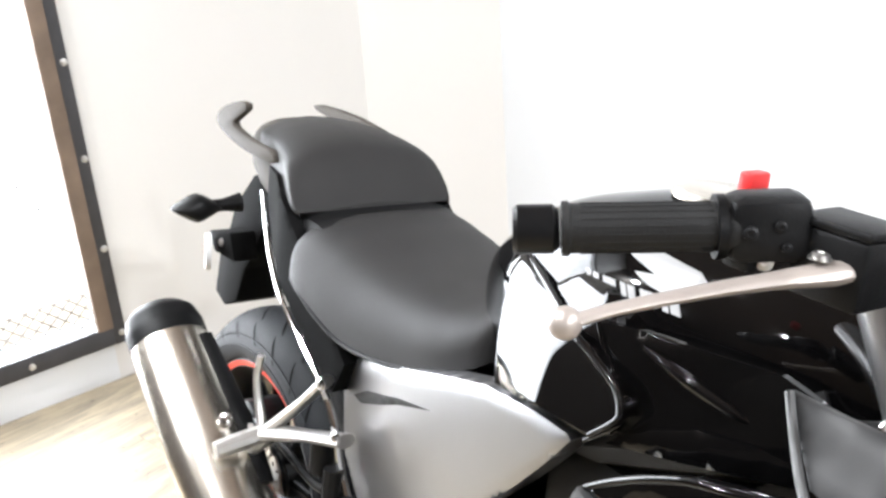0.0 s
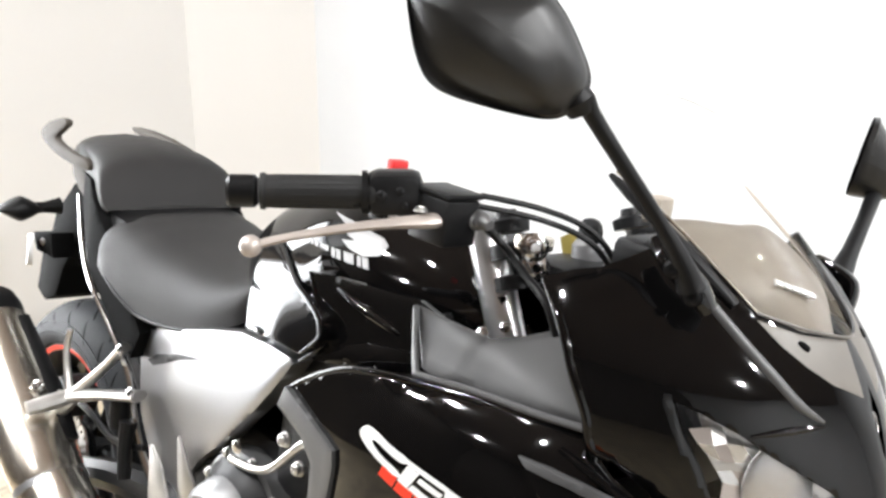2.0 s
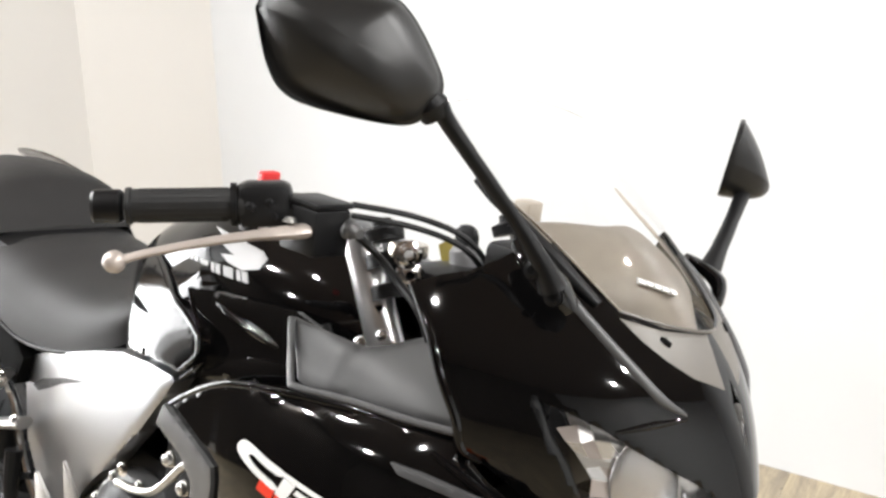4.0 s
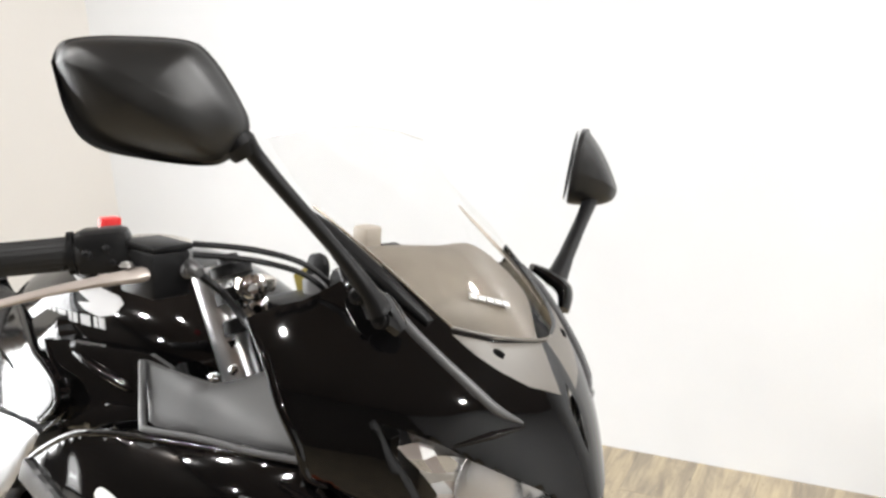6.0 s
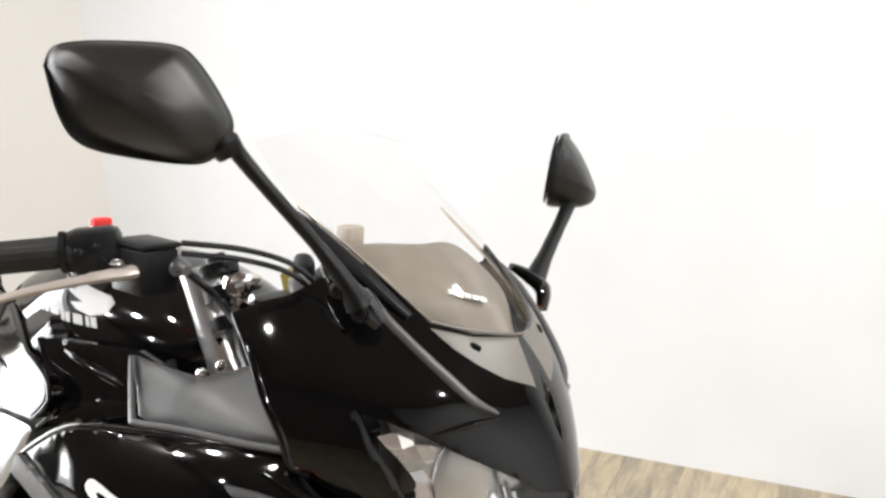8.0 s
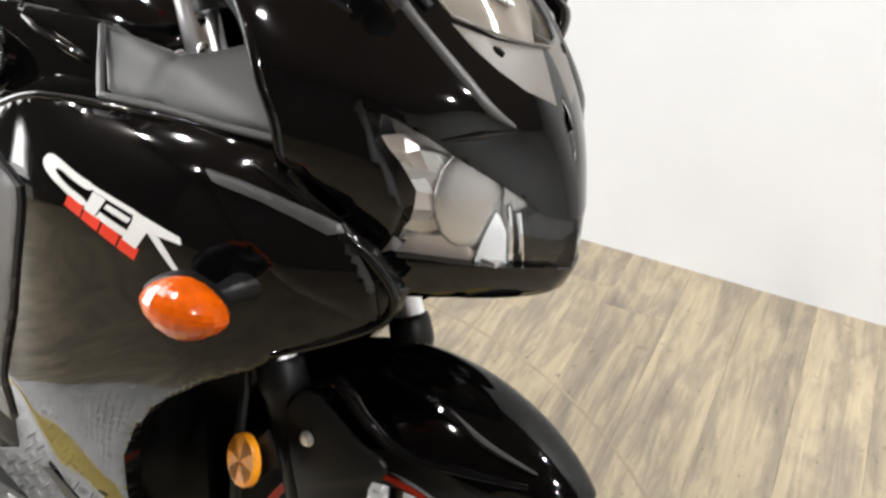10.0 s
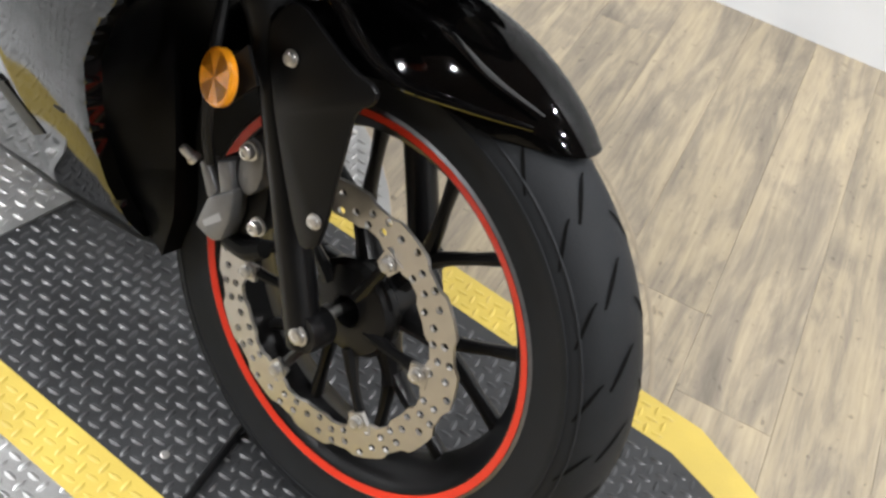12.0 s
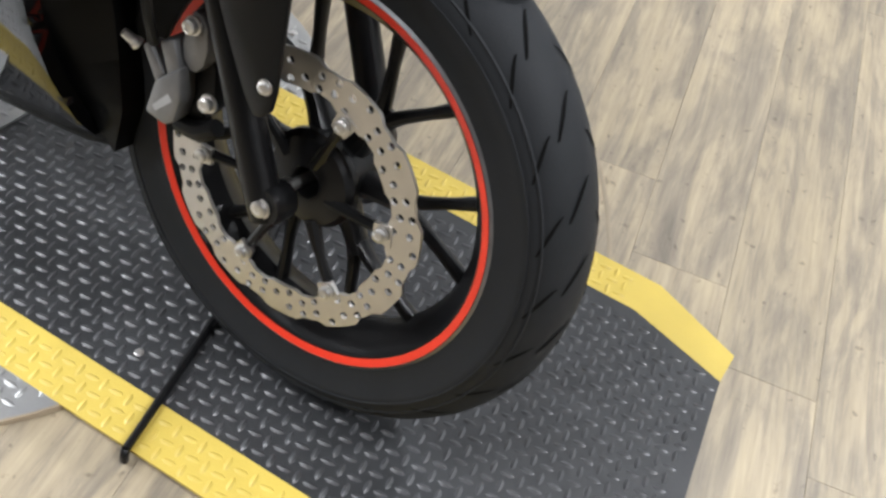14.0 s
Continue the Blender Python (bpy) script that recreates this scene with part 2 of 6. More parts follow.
SIDE_X = [(-0.75, 0.74), (-0.54, 0.85), (-0.40, 0.97), (-0.30, 1.0), (-0.16, 0.95), (-0.10, 0.86), (-0.05, 0.74), (0.0, 0.60), (0.05, 0.46)]


def nose_half(x, z):
    """Half width of the front fairing."""
    tip, back = lerp_table(z, NOSE_TIP), lerp_table(z, NOSE_BACK)
    u = min(max((x + 0.22) / (tip + 0.22), 0.0), 1.0)
    p = 1.25 + min(max((z - 0.79) / 0.14, 0.0), 1.0) * 0.55
    return back * max(1 - u ** p, 0.0) ** 0.62


def side_half(x, z):
    """Half width of the side fairing: it turns in under a slanting crease."""
    below = lerp_table(x, CREASE) - z
    below = (below + math.sqrt(below * below + 0.00012)) / 2
    return max(lerp_table(z, SIDE_Z) * lerp_table(x, SIDE_X) - 0.36 * below, 0.02)


TANK = [(-0.835, 0.045, 0.79, 0.855), (-0.80, 0.085, 0.74, 0.885), (-0.74, 0.116, 0.70, 0.925), (-0.65, 0.142, 0.68, 0.957), (-0.60, 0.150, 0.68, 0.968), (-0.54, 0.147, 0.69, 0.972), (-0.48, 0.137, 0.70, 0.970), (-0.40, 0.117, 0.74, 0.952), (-0.33, 0.092, 0.78, 0.920), (-0.29, 0.06, 0.82, 0.89)]


def tank_half(x, z):
    """Half width of the fuel tank."""
    w, lo, hi = (lerp_table(x, [(r[0], r[k]) for r in TANK]) for k in (1, 2, 3))
    t = min(abs(z - (lo + hi) / 2) / ((hi - lo) / 2), 0.999)
    return w * (1 - t ** 2.3) ** (1 / 2.3)


def knee_half(x, z):
    """Half width of the knee panel: it leans in towards its top and turns in behind an upright fold."""
    fold = -0.58 + 0.6 * max(z - 0.84, 0.0) - x
    fold = (fold + math.sqrt(fold * fold + 0.00004)) / 2
    return 0.203 - 0.12 * (z - 0.785) - 2.2 * (z - 0.785) ** 2 + 0.08 * (x + 0.55) - 0.27 * fold


def vent_half(x, z):
    """Half width of the vent panel: flat below, leaning in above its slanting line."""
    over = z - (0.906 - 0.153 * (x + 0.318))
    over = (over + math.sqrt(over * over + 0.00002)) / 2
    return side_half(x, z) - 0.006 + 0.25 * (z - 0.87) - 0.7 * over


def cover_half(x, z):
    """Half width of the cover under the tank."""
    return 0.176 - 0.08 * (x + 0.54) + 0.12 * (0.88 - z)


def shoulder_half(x, z):
    """The side fairing, upright and straight towards its rear edge."""
    u = min(max((-0.30 - x) / 0.10, 0.0), 1.0)
    w = side_half(max(x, -0.39), z)
    return w + u * (side_half(max(x, -0.39), min(z, 0.79)) - w) - 0.06 * max(-0.39 - x, 0.0)

# ---- mesh helpers ----
def part(name, bm, material, parent=None, label="", angle=35):
    """Links a bmesh as one mesh object, under a thing or a part."""
    me = bpy.data.meshes.new(name)
    bmesh.ops.recalc_face_normals(bm, faces=bm.faces)
    bm.to_mesh(me)
    bm.free()
    me.materials.append(material)
    for f in me.polygons:
        f.use_smooth = True
    me.set_sharp_from_angle(angle=radians(angle))
    ob = new(name, me)
    if parent:
        ob.parent = parent
    if label:
        ob["label"] = label
    return ob


def thing(name, label, category, m=None, group="", kind=""):
    ob = new(name)
    if m is not None:
        ob.matrix_world = m
    return tagged(ob, label, category, group, kind)


def block(lo, hi, bevel=0.0, bm=None):
    bm = bm or bmesh.new()
    made = bmesh.ops.create_cube(bm, size=1)["verts"]
    for v in made:
        v.co = [lo[i] + (v.co[i] + 0.5) * (hi[i] - lo[i]) for i in range(3)]
    if bevel:
        edges = list({e for v in made for e in v.link_edges})
        bmesh.ops.bevel(bm, geom=edges, offset=bevel, segments=2, affect="EDGES", profile=0.5)
    return bm


def smooth_path(points, steps=6):
    """Catmull-Rom through the points."""
    pts = [Vector(p) for p in points]
    out = []
    for i in range(len(pts) - 1):
        a, b, c, d = pts[max(i - 1, 0)], pts[i], pts[i + 1], pts[min(i + 2, len(pts) - 1)]
        for k in range(steps):
            u = k / steps
            out.append(0.5 * (2 * b + (c - a) * u + (2 * a - 5 * b + 4 * c - d) * u * u + (3 * b - a - 3 * c + d) * u ** 3))
    out.append(pts[-1])
    return out


def tube(points, radii, sides=12, steps=6, flat=1.0, bm=None, straight=False):
    """A round bar along a smooth path. radii: one, or one for each point. flat: squashes it along its second axis."""
    bm = bm or bmesh.new()
    path = [Vector(p) for p in points] if straight else smooth_path(points, steps)
    if isinstance(radii, (int, float)):
        radii = [radii] * len(points)
    n = len(path)
    rings = []
    up = Vector((0, 0, 1))
    first = (path[1] - path[0]).normalized()
    side = first.cross(up if abs(first.z) < 0.95 else Vector((1, 0, 0))).normalized()
    for i, p in enumerate(path):
        way = (path[min(i + 1, n - 1)] - path[max(i - 1, 0)]).normalized()
        side = (side - way * side.dot(way)).normalized()
        other = way.cross(side)
        u = i / (n - 1) * (len(radii) - 1)
        k = min(int(u), len(radii) - 2) if len(radii) > 1 else 0
        r = radii[k] + (radii[min(k + 1, len(radii) - 1)] - radii[k]) * (u - k)
        rings.append([bm.verts.new(p + side * (r * math.cos(a)) + other * (r * flat * math.sin(a))) for a in (2 * math.pi * s / sides for s in range(sides))])
    for i in range(n - 1):
        for s in range(sides):
            bm.faces.new((rings[i][s], rings[i][(s + 1) % sides], rings[i + 1][(s + 1) % sides], rings[i + 1][s]))
    bm.faces.new(rings[0][::-1])
    bm.faces.new(rings[-1])
    return bm


def lathe(profile, at, axis, sides=32, bm=None, closed=False):
    """Turns (radius, along) pairs round an axis through at."""
    bm = bm or bmesh.new()
    axis = Vector(axis).normalized()
    a = axis.cross(Vector((0, 0, 1)) if abs(axis.z) < 0.9 else Vector((1, 0, 0))).normalized()
    b = axis.cross(a)
    at = Vector(at)
    rings = []
    for r, s in profile:
        if r < 1e-6:
            rings.append([bm.verts.new(at + axis * s)])
        else:
            rings.append([bm.verts.new(at + axis * s + (a * math.cos(q) + b * math.sin(q)) * r) for q in (2 * math.pi * k / sides for k in range(sides))])
    pairs = list(zip(rings, rings[1:])) + ([(rings[-1], rings[0])] if closed else [])
    for p, q in pairs:
        for k in range(sides):
            k2 = (k + 1) % sides
            if len(p) == 1 and len(q) > 1:
                bm.faces.new((p[0], q[k], q[k2]))
            elif len(q) == 1 and len(p) > 1:
                bm.faces.new((p[k], q[0], p[k2]))
            elif len(p) > 1:
                bm.faces.new((p[k], q[k], q[k2], p[k2]))
    return bm


def loft(rows, along=40, round_=28, power=2.5, dip=0.0, bm=None, low_power=None):
    """A body swept along x: rows of x, half width, low z, high z; rounded-box sections."""
    bm = bm or bmesh.new()
    x0, x1 = rows[0][0], rows[-1][0]
    cols = [[(r[0], r[k]) for r in rows] for k in (1, 2, 3)]
    rings = []
    for i in range(along + 1):
        u = 0.5 - 0.5 * math.cos(math.pi * i / along)
        x = x0 + (x1 - x0) * u
        w, lo, hi = (max(lerp_table(x, c), 0.001) if k == 0 else lerp_table(x, c) for k, c in enumerate(cols))
        mid, h = (lo + hi) / 2, max((hi - lo) / 2, 0.001)
        ring = []
        for k in range(round_):
            q = 2 * math.pi * k / round_
            c, s = math.cos(q), math.sin(q)
            e = 2 / (low_power if low_power and s < 0 else power)
            y = w * math.copysign(abs(c) ** e, c)
            z = h * math.copysign(abs(s) ** e, s)
            ring.append(bm.verts.new((x, y, mid + z - dip * (y / w) ** 2 * max(z / h, 0))))
        rings.append(ring)
    for i in range(along):
        for k in range(round_):
            bm.faces.new((rings[i][k], rings[i][(k + 1) % round_], rings[i + 1][(k + 1) % round_], rings[i + 1][k]))
    bm.faces.new(rings[0][::-1])
    bm.faces.new(rings[-1])
    return bm


def edge_distance(x, z, pts):
    best = 9.0
    for (ax, az), (bx, bz) in zip(pts, pts[1:] + pts[:1]):
        dx, dz = bx - ax, bz - az
        u = min(max(((x - ax) * dx + (z - az) * dz) / max(dx * dx + dz * dz, 1e-12), 0), 1)
        best = min(best, math.hypot(x - ax - u * dx, z - az - u * dz))
    return best


def rounded(pts, times=1, keep=()):
    """Cuts the corners of an outline, but for those kept sharp."""
    flags = [i in keep for i in range(len(pts))]
    for _ in range(times):
        out, fl = [], []
        n = len(pts)
        for i in range(n):
            p, q = pts[i], pts[(i + 1) % n]
            if flags[i]:
                out.append(p)
                fl.append(True)
            else:
                out.append((p[0] * 0.75 + q[0] * 0.25, p[1] * 0.75 + q[1] * 0.25))
                fl.append(False)
            if not flags[(i + 1) % n]:
                out.append((p[0] * 0.25 + q[0] * 0.75, p[1] * 0.25 + q[1] * 0.75))
                fl.append(False)
        pts, flags = out, fl
    return pts


def to_nose(x, z):
    u = min(max((x + 0.22) / (lerp_table(z, NOSE_TIP) + 0.22), 0), 1)
    return 0.3 * (1 - math.sqrt(1 - u))


def from_nose(s, z):
    u = 1 - (1 - min(max(s / 0.3, 0), 1)) ** 2
    return -0.22 + (lerp_table(z, NOSE_TIP) + 0.22) * u


def panel_mesh(pts, half, side=-1, lift=0.0, thick=0.004, roll=0.003, cell=0.018, nose=False, bulge=0.0):
    """A moulded panel: an outline in x and z laid on the surface of half width half(x, z), with rolled edges and a rim."""
    if nose:
        pts = [(to_nose(x, z), z) for x, z in pts]
    bm = bmesh.new()
    face = bm.faces.new([bm.verts.new((x, 0, z)) for x, z in pts])
    if roll:
        bmesh.ops.inset_region(bm, faces=[face], thickness=roll, use_even_offset=True)
        bmesh.ops.inset_region(bm, faces=[face], thickness=roll * 0.5, use_even_offset=True)
    for k in (0, 2):
        lo, hi = min(v.co[k] for v in bm.verts), max(v.co[k] for v in bm.verts)
        no = Vector((1, 0, 0)) if k == 0 else Vector((0, 0, 1))
        steps = int((hi - lo) / cell)
        for i in range(1, steps + 1):
            bmesh.ops.bisect_plane(bm, geom=bm.verts[:] + bm.edges[:] + bm.faces[:], dist=1e-5, plane_co=no * (lo + (hi - lo) * i / (steps + 1)), plane_no=no)
    bmesh.ops.triangulate(bm, faces=[f for f in bm.faces if len(f.verts) > 4])
    reach = max(bulge and 0.03, roll, 1e-4)
    for v in bm.verts:
        d = edge_distance(v.co.x, v.co.z, pts)
        drop = 0.5 * roll * (1 - min(d / max(roll, 1e-5), 1)) ** 2
        x = from_nose(v.co.x, v.co.z) if nose else v.co.x
        v.co = (x, side * (max(half(x, v.co.z) + lift, 0.0005) - drop + bulge * min(d / reach, 1)), v.co.z)
    for f in bm.faces:
        f.normal_update()
    if sum(f.normal.y * f.calc_area() for f in bm.faces) * side < 0:
        bmesh.ops.reverse_faces(bm, faces=bm.faces)
    rim = [e for e in bm.edges if e.is_boundary]
    made = bmesh.ops.extrude_edge_only(bm, edges=rim)["geom"]
    for v in made:
        if isinstance(v, bmesh.types.BMVert):
            v.co.y -= side * min(thick, abs(v.co.y))
    return bm


def shell(name, bm, material, parent, label="", angle=55):
    """Like part(), but keeps the panel's own facing."""
    me = bpy.data.meshes.new(name)
    bm.to_mesh(me)
    bm.free()
    me.materials.append(material)
    for f in me.polygons:
        f.use_smooth = True
    me.set_sharp_from_angle(angle=radians(angle))
    ob = new(name, me)
    ob.parent = parent
    if label:
        ob["label"] = label
    return ob


def slab(outline, y0, y1, bevel=0.0):
    """A plate: an outline in x and z between two y."""
    bm = bmesh.new()
    face = bm.faces.new([bm.verts.new((x, y0, z)) for x, z in outline])
    made = bmesh.ops.extrude_face_region(bm, geom=[face])["geom"]
    bmesh.ops.translate(bm, vec=(0, y1 - y0, 0), verts=[v for v in made if isinstance(v, bmesh.types.BMVert)])
    if bevel:
        bmesh.ops.bevel(bm, geom=bm.edges[:], offset=bevel, segments=2, affect="EDGES", profile=0.5)
    return bm


def bolt(name, at, axis, r, h, material, parent):
    """A cap screw with a round flange, a domed head and a socket."""
    prof = [(0.0, 0.0), (r * 1.25, 0.0), (r * 1.25, h * 0.25), (r, h * 0.3), (r * 0.95, h * 0.85), (r * 0.75, h), (r * 0.45, h * 1.04), (r * 0.4, h * 0.9), (0.0, h * 0.88)]
    return part(name, lathe(prof, at, axis, 14), material, parent)


# ---- the room ----
north = Matrix.Translation((0, 1.587, 0)) @ Matrix.Rotation(WALL_TURN, 4, "Z")
west = Matrix.Translation((-2.406, 0, 0)) @ Matrix.Rotation(math.atan(0.122), 4, "Z")


def wall(name, m, lo, hi, material, label):
    ob = part(name, block(lo, hi), material)
    ob.matrix_world = m
    return tagged(ob, label, "wall", kind="structure")


wall("wall_north", north, (-2.303, 0, 0), (5.0, 0.14, CEILING), white_paint, "smooth white painted room wall")
# the west wall stands round a wide opening
OPEN_LO, OPEN_HI, SILL, HEAD = -1.3, -0.15, 0.13, 2.0
w_join = 0.71
wall("wall_west", west, (-0.14, OPEN_HI, 0), (0, w_join, CEILING), beige_paint, "cream painted wall beside the mesh screen")
wall("wall_west_sill", west, (-0.14, OPEN_LO, 0), (0, OPEN_HI, SILL), white_paint, "white kerb under the mesh screen")
wall("wall_west_head", west, (-0.14, OPEN_LO, HEAD), (0, OPEN_HI, CEILING), white_paint, "white wall over the mesh screen")
wall("wall_west_south", west, (-0.14, -5.0, 0), (0, OPEN_LO, CEILING), dark_paint, "unseen dark wall past the mesh screen")
# a splayed pier between the west and the north wall
pa = west @ Vector((0, w_join, 0))
pb = Vector((-2.2275, 1.0, 0))
run = pb - pa
pier = Matrix.Translation(pa) @ Matrix.Rotation(math.atan2(run.y, run.x), 4, "Z")
wall("wall_corner", pier, (0, 0, 0), (run.length, 0.14, CEILING), beige_paint, "cream painted splayed corner of the room")
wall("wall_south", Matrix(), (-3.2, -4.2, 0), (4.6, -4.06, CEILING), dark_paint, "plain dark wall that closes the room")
wall("wall_east", Matrix(), (4.3, -4.06, 0), (4.44, 3.2, CEILING), white_paint, "plain white wall that closes the room")
tagged(part("ceiling", block((-3.4, -4.2, CEILING), (4.6, 3.4, CEILING + 0.1)), ceiling_paint), "plain dark ceiling", "ceiling", kind="structure")
bd = part("backdrop", block((-0.62, OPEN_LO - 0.4, -0.1), (-0.6, OPEN_HI + 0.3, HEAD + 0.3)), daylight_glow)
bd.matrix_world = west
tagged(bd, "overexposed daylight outside the opening", "backdrop", kind="structure")

for sx, sy in SPOTS:
    lamp = thing("downlight", "round white recessed downlight, switched on; three of the eight are added fill", "ceiling light", pose(sx, sy, CEILING), "ceiling downlights")
    part("trim_ring", lathe([(0.05, 0.0), (0.065, 0.0), (0.065, -0.006), (0.055, -0.008), (0.05, -0.004)], (0, 0, 0), (0, 0, 1), 24, closed=True), white_paint, lamp)
    part("diffuser", lathe([(0.0, -0.002), (0.05, -0.002), (0.05, -0.0005), (0.0, -0.0005)], (0, 0, 0), (0, 0, 1), 24), lamp_glow, lamp)

# mesh screen in a bolted frame
screen = thing("mesh_screen", "expanded metal mesh screen in a bolted dark frame", "screen", west)
F_IN, F_OUT, F_LO, F_HI = -0.187, -0.117, 0.105, 2.04
part("steel_stile", block((0.004, -0.147, F_LO), (0.016, F_OUT, F_HI), 0.002), frame_steel, screen)
part("wooden_stile", block((0.004, F_IN, F_LO + 0.05), (0.022, -0.147, F_HI), 0.003), frame_wood, screen, "weathered brown wooden strip")
part("steel_rail", block((0.004, OPEN_LO - 0.05, F_LO), (0.014, -0.147, F_LO + 0.05), 0.002), frame_steel, screen)
part("steel_rail", block((0.004, OPEN_LO - 0.05, F_HI - 0.05), (0.014, -0.187, F_HI), 0.002), frame_steel, screen)
part("steel_stile", block((0.004, OPEN_LO - 0.05, F_LO + 0.05), (0.014, OPEN_LO + 0.02, F_HI - 0.05), 0.002), frame_steel, screen)
for k in range(9):
    bolt("bolt", (0.016, -0.1275, 0.135 + 0.2345 * k), (1, 0, 0), 0.007, 0.006, alloy, screen)
for k in range(8):
    bolt("bolt", (0.014, -0.36 - 0.2345 * k, F_LO + 0.022), (1, 0, 0), 0.007, 0.006, alloy, screen)
# diamond mesh: zigzag strands
bm = bmesh.new()
pitch, rise = 0.036, 0.0165
z = F_LO + 0.05
row = 0
while z < F_HI - 0.05:
    y = OPEN_LO
    k = 0
    prev = None
    while y < F_IN + 0.004:
        zz = z + (rise / 2 if (k + row) % 2 else -rise / 2)
        ring = [bm.verts.new((0.008 + dx, y, zz + dz)) for dx, dz in ((0.0016, 0), (0, 0.0021), (-0.0016, 0), (0, -0.0021))]
        if prev:
            for q in range(4):
                bm.faces.new((prev[q], prev[(q + 1) % 4], ring[(q + 1) % 4], ring[q]))
        prev = ring
        y += pitch / 2
        k += 1
    z += rise
    row += 1
part("wire_mesh", bm, mesh_metal, screen)

# ---- the platform that carries the motorcycle ----
deck = Matrix.Translation((0.0, 0.03, 0)) @ Matrix.Rotation(radians(5.5), 4, "Z")
TOP = 0.012


def lugs(bm, inside, z, lo, hi, pitch=0.0185):
    """Raised tread lugs, turned this way and that like basketwork."""
    nu, nv = int((hi[0] - lo[0]) / pitch), int((hi[1] - lo[1]) / pitch)
    for i in range(nu):
        for j in range(nv):
            u, v = lo[0] + (i + 0.5) * pitch, lo[1] + (j + 0.5) * pitch
            if not inside(u, v):
                continue
            turn = radians(8) if (i + j) % 2 else radians(98)
            c, s = math.cos(turn), math.sin(turn)
            zz = z(u, v) if callable(z) else z
            ring = [bm.verts.new((u + c * a - s * b, v + s * a + c * b, zz + h)) for a, b, h in ((0.0102, 0, 0), (0.0048, 0.0037, 0), (-0.0048, 0.0037, 0), (-0.0102, 0, 0), (-0.0048, -0.0037, 0), (0.0048, -0.0037, 0))]
            top = [bm.verts.new((u + c * a, v + s * a, zz + 0.0017)) for a in (0.0055, -0.0055)]
            for a, b, t in ((0, 1, 0), (2, 3, 1), (3, 4, 1), (5, 0, 0)):
                bm.faces.new((ring[a], ring[b], top[t]))
            bm.faces.new((ring[1], ring[2], top[1], top[0]))
            bm.faces.new((ring[4], ring[5], top[0], top[1]))


def sheet(pts, z, low=None):
    """A plate from an outline in plan, with its edges carried down."""
    bm = bmesh.new()
    f = bm.faces.new([bm.verts.new((u, v, z)) for u, v in pts])
    if f.normal.z < 0:
        f.normal_flip()
    made = bmesh.ops.extrude_face_region(bm, geom=[f])["geom"]
    bmesh.ops.translate(bm, vec=(0, 0, (low if low is not None else z - 0.004) - z), verts=[v for v in made if isinstance(v, bmesh.types.BMVert)])
    return bm


NEAR, FAR, STRIP = -0.312, 0.327, 0.068
platform = thing("platform", "low ramp of black tread plate with yellow painted edges", "platform", deck)
black_lo, black_hi = NEAR + STRIP, FAR - STRIP
part("base_board", sheet([(-1.62, NEAR + 0.006), (0.36, NEAR + 0.006), (0.36, FAR - 0.006), (-1.62, FAR - 0.006)], TOP - 0.004, 0.0), riser_wood, platform)
front = [(0.36, FAR), (0.495, 0.265), (0.515, 0.0), (0.52, NEAR)]
part("tread_deck", sheet([(-1.62, black_lo), (0.519, black_lo), (0.515, 0.0), (0.492, 0.215), (0.345, black_hi), (-1.62, black_hi)], TOP), tread_black, platform, "worn black tread plate")
part("near_strip", sheet([(-1.62, NEAR), (0.52, NEAR), (0.519, black_lo), (-1.62, black_lo)], TOP + 0.0002), tread_yellow, platform, "yellow painted tread edge")
part("far_strip", sheet([(-1.62, black_hi), (0.345, black_hi), (0.492, 0.215), (0.495, 0.27), (0.36, FAR), (-1.62, FAR)], TOP + 0.0002), tread_yellow, platform, "yellow painted tread edge")
# lugs worn and made lighter than the deck, for the light they catch
bm = bmesh.new()
lugs(bm, lambda u, v: u < 0.49 and (u < 0.345 or v < black_hi - 0.3 * (u - 0.345) - 0.01), TOP, (-1.6, black_lo + 0.004), (0.5, black_hi - 0.004))
tagged(part("tread_relief", bm, tread_worn_lit, platform), kind="stuff")
bm = bmesh.new()
lugs(bm, lambda u, v: True, TOP + 0.0002, (-1.6, NEAR + 0.003), (0.5, black_lo - 0.003))
lugs(bm, lambda u, v: True, TOP + 0.0002, (-1.6, black_hi + 0.003), (0.33, FAR - 0.003))
tagged(part("tread_relief", bm, tread_yellow, platform), kind="stuff")

# steel plate under the middle of the platform, proud of it at the near side
turntable = thing("turntable", "round bare steel tread plate on a plywood base", "turntable", pose(-0.66, -0.05, 0))
circle = [(0.575 * math.cos(2 * math.pi * k / 64), 0.575 * math.sin(2 * math.pi * k / 64)) for k in range(64)]
part("plywood_base", sheet([(u * 1.004, v * 1.004) for u, v in circle], 0.0095, 0.0), riser_wood, turntable)
part("steel_plate", sheet(circle, 0.0105, 0.0096), tread_silver, turntable)
bm = bmesh.new()
lugs(bm, lambda u, v: math.hypot(u, v) < 0.56 and abs(v) > 0.2, 0.0105, (-0.57, -0.57), (0.57, 0.57))
tagged(part("tread_relief", bm, tread_silver, turntable), kind="stuff")
for k in range(18):
    q = 2 * math.pi * k / 18 + 0.1
    bolt("screw", (0.55 * math.cos(q), 0.55 * math.sin(q), 0.0105), (0, 0, 1), 0.006, 0.003, alloy, turntable)
# cross plate of bare steel let into the deck behind the front wheel
cross = thing("cover_plate", "bare steel tread plate laid across the black ramp", "plate", deck)
part("plate", sheet([(-1.05, black_lo - 0.01), (-0.585, black_lo - 0.01), (-0.545, black_hi), (-1.05, black_hi)], TOP + 0.004, TOP), tread_silver, cross)
bm = bmesh.new()
